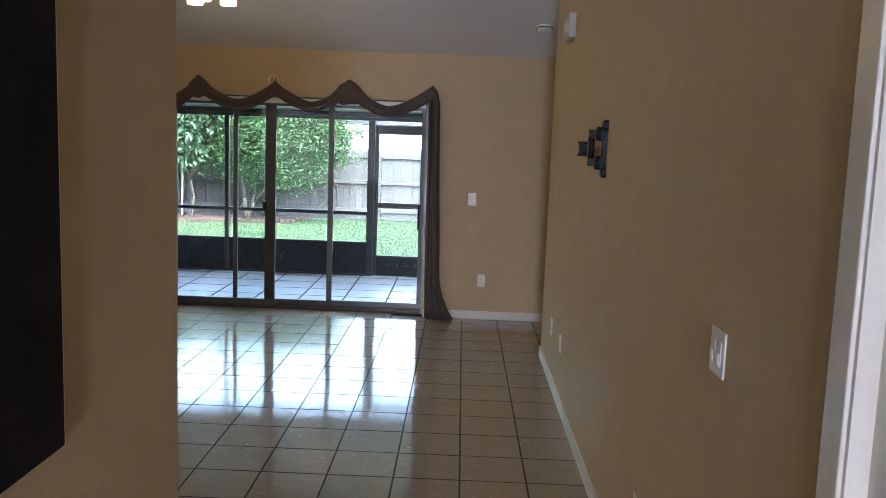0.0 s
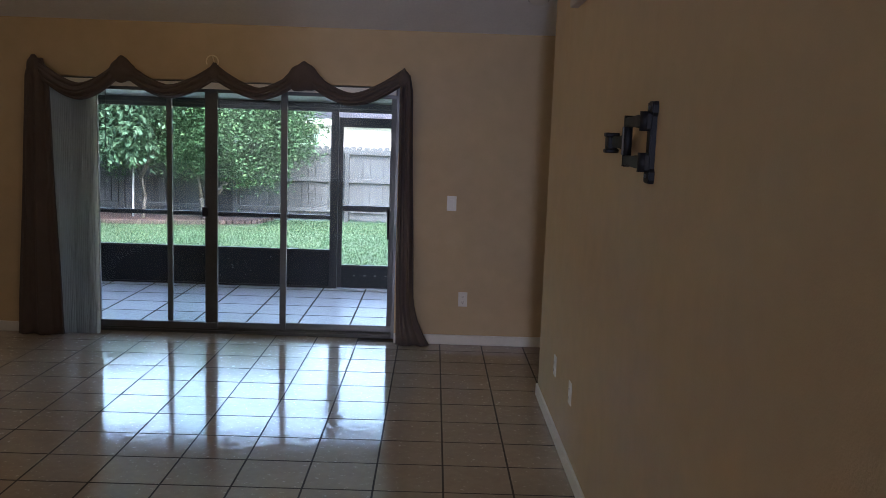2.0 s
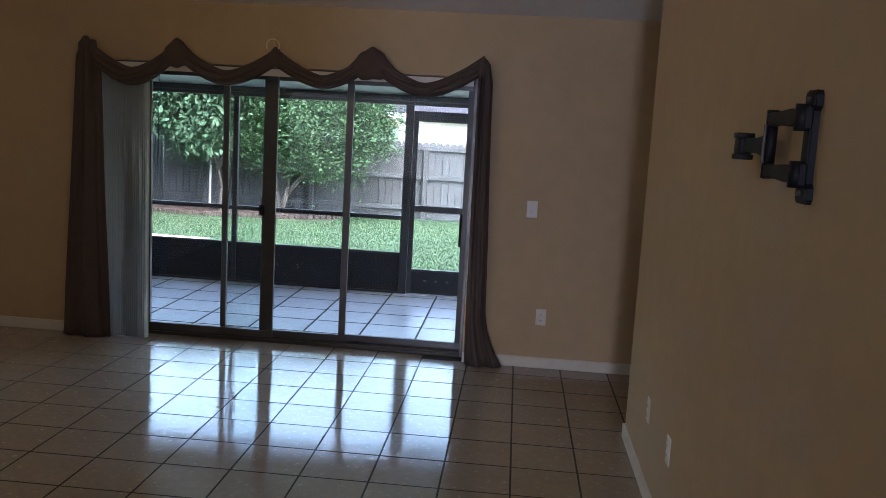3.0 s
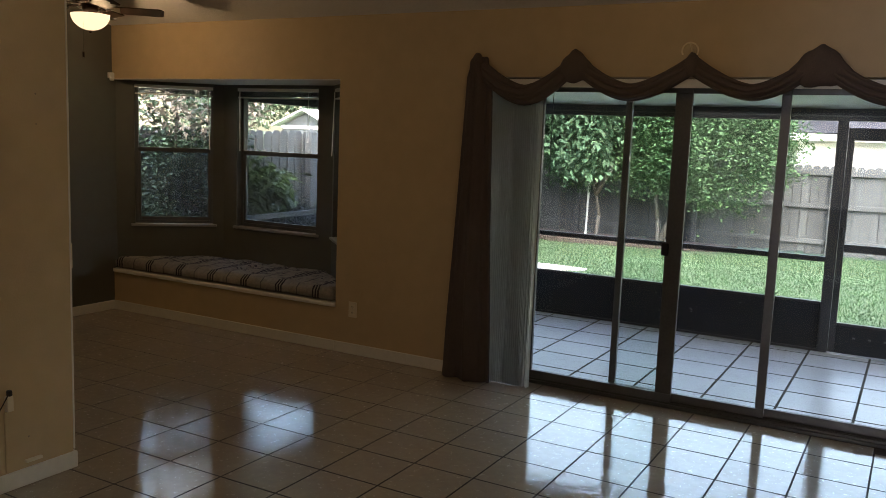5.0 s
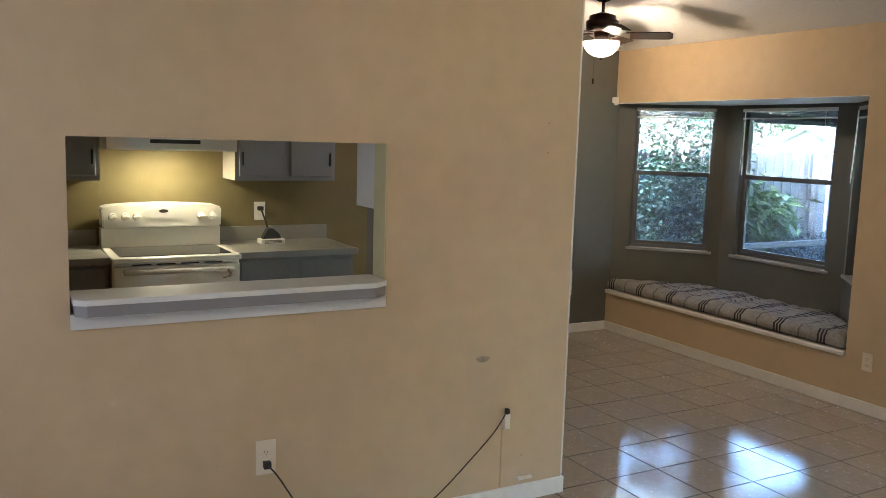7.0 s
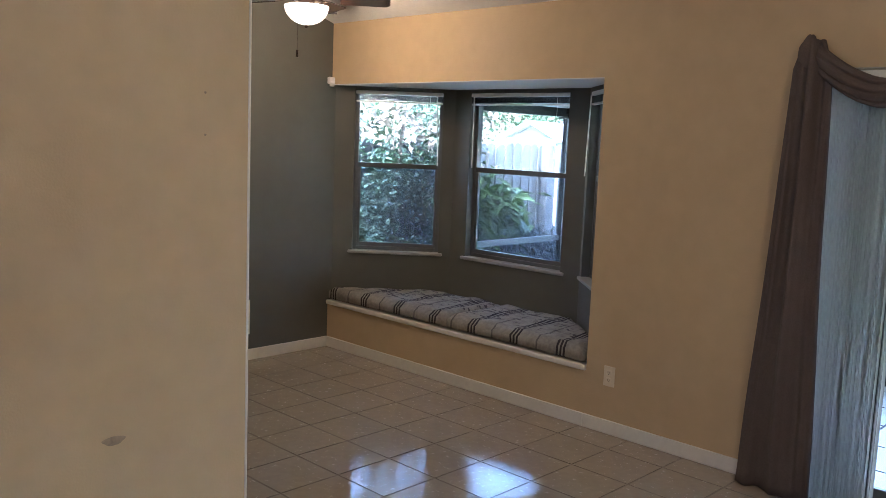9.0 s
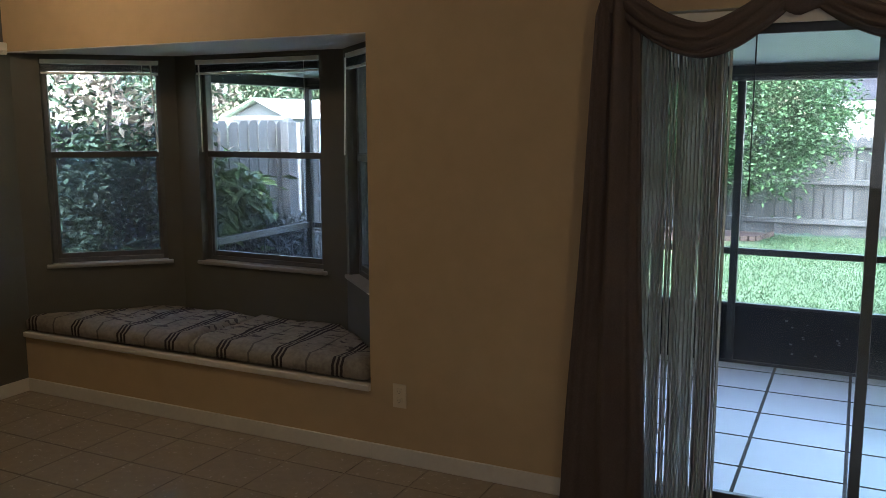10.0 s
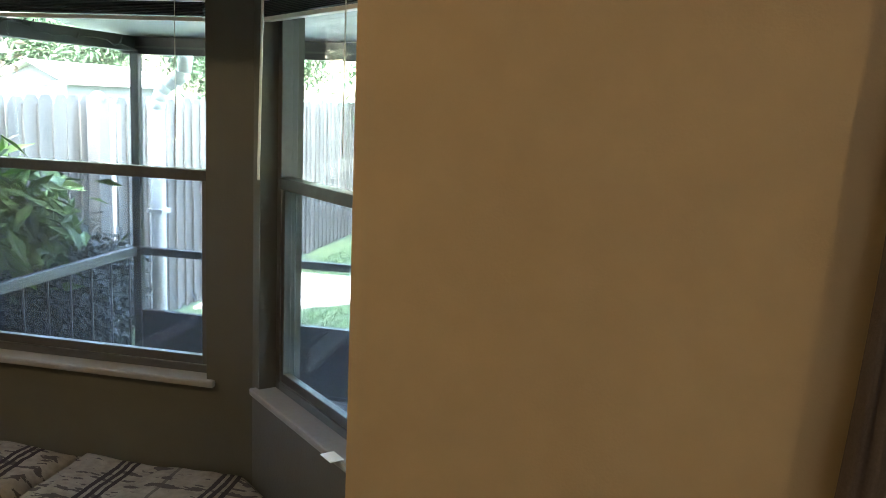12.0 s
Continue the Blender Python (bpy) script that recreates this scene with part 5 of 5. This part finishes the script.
def fence(name, label, p0, p1, top, side, post_step=2.4, z0=GZ):
    """Dog-eared board fence from p0 to p1; side +1 puts rails and posts to the left of the line."""
    a, b = Vector((*p0, 0)), Vector((*p1, 0))
    d = (b - a).normalized()
    nrm = Vector((-d.y, d.x, 0)) * side
    f = thing(name, label, "fence", (a.x, a.y, z0), group="garden fences")
    L, ang = (b - a).length, math.atan2(d.y, d.x)
    h = top - z0
    meshes = []
    for v in range(4):
        w = (0.0675, 0.0660, 0.0685, 0.0650)[v]
        bm = prism(bmesh.new(), [(-w, 0.02 + 0.01 * v), (w, 0.02 + 0.01 * v), (w, h - 0.035), (w - 0.028, h), (-w + 0.028, h), (-w, h - 0.035)], 'y', -0.009, 0.009)
        meshes.append(mesh_of("picket", bm, FENCE))
    # unseen strips added behind the gaps to block light, so these show dark
    batten = mesh_of("batten", B(-0.028, 0.028, -0.008, 0.008, 0.03, h - 0.06), FENCE)
    rg = random.Random(3)
    n = int(L / 0.146)
    for i in range(n):
        o = part("picket", meshes[i % 4], FENCE, f)
        p = a + d * (0.073 + i * 0.146)
        o.location = (p.x, p.y, z0 + rg.uniform(-0.012, 0.012))
        o.rotation_euler = (rg.uniform(-0.008, 0.008), rg.uniform(-0.006, 0.006), ang + rg.uniform(-0.03, 0.03))
        o = part("batten", batten, FENCE, f)
        p += d * 0.073 - nrm * 0.024
        o.location, o.rotation_euler = (p.x, p.y, z0), (0, 0, ang)
    for zz in (0.25, 0.90, 1.50):
        m = Matrix.Translation(a + nrm * 0.03) @ Matrix.Rotation(ang, 4, 'Z')
        part("rail", B(0, L, -0.02, 0.02, z0 + zz - 0.043, z0 + zz + 0.043, bev=0.004, m=m), FENCE, f)
    s = 0.85
    while s < L:
        m = Matrix.Translation(a + d * s + nrm * 0.095) @ Matrix.Rotation(ang, 4, 'Z')
        part("post", B(-0.045, 0.045, -0.045, 0.045, z0, z0 + h - 0.12, bev=0.005, m=m), FENCE, f)
        s += post_step
    return f


fence("fence", "weathered grey board fence behind the lawn", (-7.3, 19.0), (7.5, 19.0), 1.36, -1)
fence("fence", "weathered board fence beside the bay", (-7.3, 6.0), (-7.3, 19.0), 1.62, 1)
stake = thing("garden_stake", "thin white plastic stake by the fence", "stake", (-6.02, 18.3, GZ))
part("pole", rod(bmesh.new(), (-6.02, 18.3, GZ), (-6.0, 18.3, 0.86), 0.022), FASCIA, stake)
part("cap", lathe(bmesh.new(), (-6.0, 18.3, 0.86), [(0.026, 0), (0.026, 0.02), (0.012, 0.03)], 10), FASCIA, stake)


# ---- plants ----
def leaf_mesh(name, centres, size, droop, seed, material, slim=0.42):
    """Folded pointed leaves at the given places, each turned its own way."""
    rs = np.random.RandomState(seed)
    n = len(centres)
    yaw, pit, roll = rs.uniform(0, 2 * np.pi, n), rs.normal(-droop, 0.45, n), rs.normal(0, 0.6, n)
    ln = size * rs.uniform(0.6, 1.25, n)
    d = np.stack([np.cos(yaw) * np.cos(pit), np.sin(yaw) * np.cos(pit), np.sin(pit)], 1)
    side = np.stack([-np.sin(yaw), np.cos(yaw), np.zeros(n)], 1)
    up = np.cross(d, side)
    s = side * np.cos(roll)[:, None] + up * np.sin(roll)[:, None]
    u = np.cross(d, s)
    L, W = ln[:, None], (ln * slim)[:, None]
    base, tip = centres, centres + d * L
    mid = centres + d * L * 0.5
    l, r = mid + s * W * 0.5 + u * W * 0.18, mid - s * W * 0.5 + u * W * 0.18
    verts = np.stack([base, l, tip, r], 1).reshape(-1, 3)
    idx = np.arange(n)[:, None] * 4
    faces = np.concatenate([idx + [0, 2, 1], idx + [0, 3, 2]], 1).reshape(-1, 3)
    me = bpy.data.meshes.new(name)
    me.from_pydata(verts.tolist(), [], faces.tolist())
    me.materials.append(material)
    return me


def clumps(centre, radii, n_clumps, per, spread, seed, hollow=0.35):
    rs = np.random.RandomState(seed)
    out = []
    for k in range(n_clumps):
        v = rs.normal(size=3)
        v /= np.linalg.norm(v)
        r = rs.uniform(hollow, 1.0) ** 0.5 * (0.82 + 0.3 * noise.noise(Vector(v) * 1.9 + Vector((seed, 0, 0))))
        c = np.array(centre) + v * r * np.array(radii)
        m = rs.randint(int(per * 0.5), int(per * 1.5))
        out.append(c + rs.normal(size=(m, 3)) * spread * rs.uniform(0.6, 1.3))
    return np.concatenate(out)


def limb(bm, pts, r0, r1):
    n = len(pts) - 1
    for i in range(n):
        ra, rb = r0 + (r1 - r0) * i / n, r0 + (r1 - r0) * (i + 1) / n
        rod(bm, pts[i], pts[i + 1], ra, rb, n=9)


def tree(name, label, base, limbs, crowns, group=""):
    t = thing(name, label, "tree" if "tree" in name else "bush", base, group)
    bm = bmesh.new()
    for pts, r0, r1 in limbs:
        limb(bm, [Vector(base) + Vector(p) for p in pts], r0, r1)
    part("trunk", bm, BARK, t, "grey bark", smooth=True)
    for centre, radii, nc, per, spread, size, droop, material, seed, slim in crowns:
        pts = clumps(centre, radii, nc, per, spread, seed)
        pts = pts[pts[:, 2] > GZ + 0.03]
        part("crown", leaf_mesh("crown", pts, size, droop, seed, material, slim), material, t)
    return t


tree("garden_tree", "dense green shrub tree with pale leaning stems", (-4.5, 18.1, GZ),
     [([(0, 0, 0), (0.15, 0, 0.45), (0.5, -0.1, 0.85), (0.9, -0.3, 1.3), (1.3, -0.5, 2.0)], 0.06, 0.02), ([(0, 0, 0), (-0.05, 0, 0.5), (-0.1, -0.1, 1.0), (0.1, -0.3, 1.9)], 0.05, 0.02),
      ([(0.05, 0, 0.1), (0.2, -0.1, 0.6), (0.25, -0.3, 1.2), (0.7, -0.5, 2.2)], 0.04, 0.015)],
     [((-3.6, 17.7, 1.95), (1.85, 1.0, 1.5), 430, 75, 0.17, 0.085, 0.1, LEAFA, 21, 0.5), ((-4.9, 17.9, 1.6), (0.8, 0.6, 0.9), 110, 60, 0.15, 0.085, 0.1, LEAFA, 22, 0.5), ((-6.2, 18.2, 1.75), (1.2, 0.4, 1.2), 170, 60, 0.17, 0.085, 0.1, LEAFA, 23, 0.5)])
tree("garden_tree", "broad-leaved tree with drooping light green leaves", (-5.72, 18.0, GZ),
     [([(0, 0, 0), (0.06, 0, 0.5), (0.0, -0.1, 0.95), (-0.2, -0.4, 1.6), (-0.3, -0.6, 2.6)], 0.038, 0.02), ([(0.0, -0.1, 0.9), (0.4, -0.3, 1.5), (0.7, -0.5, 2.3)], 0.05, 0.02), ([(0.0, -0.1, 1.1), (-0.6, -0.4, 1.7), (-0.9, -0.8, 2.2)], 0.04, 0.015)],
     [((-6.15, 17.3, 2.3), (1.5, 0.9, 1.0), 300, 20, 0.2, 0.165, 0.55, LEAFB, 31, 0.46), ((-5.75, 17.1, 1.5), (0.55, 0.5, 0.45), 90, 14, 0.16, 0.155, 0.7, LEAFB, 32, 0.46), ((-4.9, 17.8, 2.5), (0.8, 0.6, 0.9), 70, 16, 0.2, 0.17, 0.4, LEAFB, 33, 0.46)])
tree("hedge_bush", "tall hedge bush close to the bay window", (-6.95, 8.9, GZ),
     [([(0, 0, 0), (0.05, 0.1, 0.7), (0.0, 0.2, 1.5), (0.1, 0.2, 2.4)], 0.05, 0.02), ([(0.05, 0.5, 0), (0.1, 0.6, 0.8), (0.0, 0.8, 1.8)], 0.04, 0.015), ([(0.0, -0.5, 0), (0.0, -0.5, 1.0), (0.05, -0.4, 2.2)], 0.04, 0.015)],
     [((-6.95, 8.55, 0.75), (0.28, 1.0, 1.0), 190, 52, 0.12, 0.075, 0.25, LEAFC, 41, 0.45), ((-6.98, 8.6, 1.75), (0.30, 1.0, 0.6), 46, 26, 0.14, 0.085, 0.25, LEAFC, 42, 0.45),
      ((-6.94, 8.80, 1.98), (0.3, 1.15, 0.62), 90, 24, 0.13, 0.085, 0.3, LEAFD, 43, 0.5)])
# the low crown's dark leaves carry the shade under the fronds
tree("fern_bush", "green fern-like bush beside the fence, shade coloured into its low leaves", (-6.85, 9.8, GZ),
     [([(0, 0, 0), (0.03, 0.05, 0.5), (0.0, 0.1, 1.0)], 0.03, 0.01)],
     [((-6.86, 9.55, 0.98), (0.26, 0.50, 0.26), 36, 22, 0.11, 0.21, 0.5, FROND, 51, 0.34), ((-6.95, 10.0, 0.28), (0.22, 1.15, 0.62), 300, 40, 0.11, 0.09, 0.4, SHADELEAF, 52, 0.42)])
for k, (x, y, s) in enumerate(((-36, 51, 5.5), (-27, 56, 6.5), (-31, 60, 6.0), (-44, 48, 6.0), (-12, 60, 5.0))):
    tree("far_tree", "distant tree behind the neighbouring roofs", (x, y, GZ), [([(0, 0, 0), (0.1, 0, 2.5), (0, 0.2, 5.0)], 0.25, 0.08)],
         [((x, y, 4.8), (s, s * 0.6, 3.6), 260, 40, 0.6, 0.5, 0.4, LEAFC, 60 + k, 0.3)], "distant trees")

# lawn blades
rs = np.random.RandomState(9)
n = 120000
gx, gy = rs.uniform(-7.0, 6.0, n), 10.4 + 8.5 * rs.uniform(0, 1, n) ** 1.3
keep = ~((gx < -4.6) & (gy > 12.4) & (gy < 14.3) & (gy > 12.4 + (gx + 7.2) * 0.62)) & ~((gy > 17.35) & (gx < -3.3))
gx, gy = gx[keep], gy[keep]
n = len(gx)
tall = rs.uniform(0.018, 0.045, n)
an = rs.uniform(0, 6.283, n)
wd = 0.006
p0 = np.stack([gx - wd * np.cos(an), gy - wd * np.sin(an), np.full(n, GZ)], 1)
p1 = np.stack([gx + wd * np.cos(an), gy + wd * np.sin(an), np.full(n, GZ)], 1)
p2 = np.stack([gx + rs.normal(0, 0.018, n), gy + rs.normal(0, 0.018, n), GZ + tall], 1)
me = bpy.data.meshes.new("lawn")
me.from_pydata(np.stack([p0, p1, p2], 1).reshape(-1, 3).tolist(), [], np.arange(3 * n).reshape(-1, 3).tolist())
me.materials.append(GRASS)
tagged(new("lawn", me), "short bright green lawn grass", "grass", kind="stuff")

# ---- neighbouring houses ----
house = thing("house", "white neighbouring house with a grey shingle roof", "house", (3, 24, GZ))
part("wall", B(-2.75, 12, 22.45, 30, GZ, 1.90), STUCCO, house)
part("fascia", B(-3.05, 12.3, 22.15, 22.19, 1.835, 1.985), FASCIA, house, "white fascia")
part("soffit", B(-3.05, 12.3, 22.19, 22.45, 1.88, 1.93), FASCIA, house)
roof = part("roof", prism(bmesh.new(), [(22.13, 1.99), (26.4, 3.76), (30.6, 1.99), (30.6, 1.93), (26.4, 3.68), (22.15, 1.985)], 'x', -3.1, 12.35), SHINGLE, house)
me = mesh_of("shingle", B(-0.16, 0.16, -0.09, 0.09, 0, 0.012), SHINGLE)
ang = math.atan2(4.05 - 2.28, 26.2 - 21.93)
for r in range(9):
    for c in range(30):
        o = part("shingle", me, SHINGLE, roof)
        d = 0.09 + r * 0.17
        o.location = (-2.9 + c * 0.33 + (0.16 if r % 2 else 0), 22.13 + d * math.cos(ang), 1.993 + d * math.sin(ang))
        o.rotation_euler = (ang + 0.02, 0, 0)
gab = thing("house", "distant white gabled house behind the side fence", "house", (-29.5, 40, GZ))
part("wall", B(-32.0, -28.5, 40, 48, GZ, 1.85), GABLE, gab)
part("gable", prism(bmesh.new(), [(-32.0, 1.85), (-28.5, 1.85), (-30.25, 2.62)], 'y', 40, 48), GABLE, gab)
part("roof", prism(bmesh.new(), [(-32.4, 1.80), (-30.25, 2.72), (-28.1, 1.75), (-28.1, 1.9), (-30.25, 2.80), (-32.4, 1.9)], 'y', 39.5, 48.5), FASCIA, gab, "white roof edge")
part("crossbeam", B(-32.0, -28.5, 39.9, 40.0, 1.70, 1.88), FASCIA, gab)

# ---- floor tiles, last ----
T, J = 0.3335, 0.0068


def tile_mesh(name, w, d, material, bev=0.0014, sag=0.00022):
    """A slightly pillowed tile: smooth domed face and an eased edge."""
    bm = bmesh.new()
    n = 4
    top = [[bm.verts.new(((i / n - 0.5) * (w - 2 * bev), (j / n - 0.5) * (d - 2 * bev), -sag * ((2 * i / n - 1) ** 2 + (2 * j / n - 1) ** 2) / 2)) for j in range(n + 1)] for i in range(n + 1)]
    for i in range(n):
        for j in range(n):
            bm.faces.new((top[i][j], top[i + 1][j], top[i + 1][j + 1], top[i][j + 1])).smooth = True
    rim = [bm.verts.new(v.co) for v in (top[0][0], top[n][0], top[n][n], top[0][n])]
    low = [bm.verts.new((sx * w / 2, sy * d / 2, -0.006)) for sx, sy in ((-1, -1), (1, -1), (1, 1), (-1, 1))]
    for k in range(4):
        bm.faces.new((low[k], low[(k + 1) % 4], rim[(k + 1) % 4], rim[k])).material_index = 1
    me = mesh_of(name, bm, material)
    me.materials.append(GROUT)
    return me


def inside(x, y):
    return not (x < -0.40 and y < 1.15) and not (x > EX and y < 5.95)


def cut_tile(cx, cy, t, lims):
    x0, x1 = max(cx - t / 2 + J / 2, lims[0]), min(cx + t / 2 - J / 2, lims[1])
    y0, y1 = max(cy - t / 2 + J / 2, lims[2]), min(cy + t / 2 - J / 2, lims[3])
    return x0, x1, y0, y1


whole = tile_mesh("floor_tile", T - J, T - J, TILE)
cut = {}
rest_v, rest_f = [], []
rg = random.Random(2)
count = 0
for i in range(-22, 7):
    for j in range(-1, 41):
        cx, cy = 0.30 + (i + 0.5) * T, 7.08 + T / 2 - j * T
        sill = -2.82 + T / 2 < cx < -0.075 - T / 2
        x0, x1, y0, y1 = cut_tile(cx, cy, T, (WX, 2.35, HALL_END, NY + 0.11 if sill else NY))
        if x1 - x0 < 0.02 or y1 - y0 < 0.02 or not inside((x0 + x1) / 2, (y0 + y1) / 2):
            continue
        w, d = round(x1 - x0, 4), round(y1 - y0, 4)
        mx, my = (x0 + x1) / 2, (y0 + y1) / 2
        near = (-2.8 < mx < EX and 2.7 < my < NY) or (-5.0 < mx <= -2.8 and 4.4 < my < NY)
        if near and count < 300:
            full = w > T - J - 1e-3 and d > T - J - 1e-3
            me = whole if full else cut.setdefault((w, d), None) or tile_mesh("floor_tile", w, d, TILE)
            if not full:
                cut[(w, d)] = me
            o = part("floor_tile", me, TILE, floor)
            o.location = (mx, my, rg.uniform(-0.0002, 0.0003))
            o.rotation_euler = (rg.uniform(-0.002, 0.002), rg.uniform(-0.002, 0.002), 0)
            count += 1
        else:
            z = rg.uniform(-0.0003, 0.0003)
            k = len(rest_v)
            e = 0.0014
            rest_v += [(x0, y0, -0.006), (x1, y0, -0.006), (x1, y1, -0.006), (x0, y1, -0.006), (x0 + e, y0 + e, z), (x1 - e, y0 + e, z), (x1 - e, y1 - e, z), (x0 + e, y1 - e, z)]
            rest_f += [(k + 4, k + 5, k + 6, k + 7), (k, k + 1, k + 5, k + 4), (k + 1, k + 2, k + 6, k + 5), (k + 2, k + 3, k + 7, k + 6), (k + 3, k, k + 4, k + 7)]
me = bpy.data.meshes.new("floor_tiles_rest")
me.from_pydata(rest_v, [], rest_f)
me.materials.append(TILE)
me.materials.append(GROUT)
me.polygons.foreach_set("material_index", [0 if k % 5 == 0 else 1 for k in range(len(rest_f))])
o = part("floor_tiles_rest", me, TILE, floor)
tagged(o, "beige glazed floor tiles further off", kind="stuff")

patio = bpy.data.objects["patio"]
PTX, PTY = 0.475, 0.44
pt = tile_mesh("patio_tile", PTX - 0.012, PTY - 0.012, PTILE, 0.003)
for i in range(-13, 7):
    for j in range(0, 6):
        cx, cy = -0.52 + (i + 0.5) * PTX, 7.75 + (j + 0.5) * PTY
        x0, x1 = max(cx - PTX / 2 + .006, SXW), min(cx + PTX / 2 - .006, SXE)
        y0, y1 = max(cy - PTY / 2 + .006, NY + 0.37), min(cy + PTY / 2 - .006, SY - 0.03)
        if x1 - x0 < 0.03 or y1 - y0 < 0.03 or (cx < -3.9 and cy < 8.3):
            continue
        full = abs(x1 - x0 - PTX + 0.012) < 1e-3 and abs(y1 - y0 - PTY + 0.012) < 1e-3
        o = part("patio_tile", pt if full else tile_mesh("patio_tile", x1 - x0, y1 - y0, PTILE, 0.003), PTILE, patio)
        o.location = ((x0 + x1) / 2, (y0 + y1) / 2, PZ)
tagged(solid("patio_edge_tile", B(-2.82, -0.075, NY + 0.37, 7.742, PZ - 0.005, PZ), PTILE, "pale tile strip at the door sill"), kind="structure")
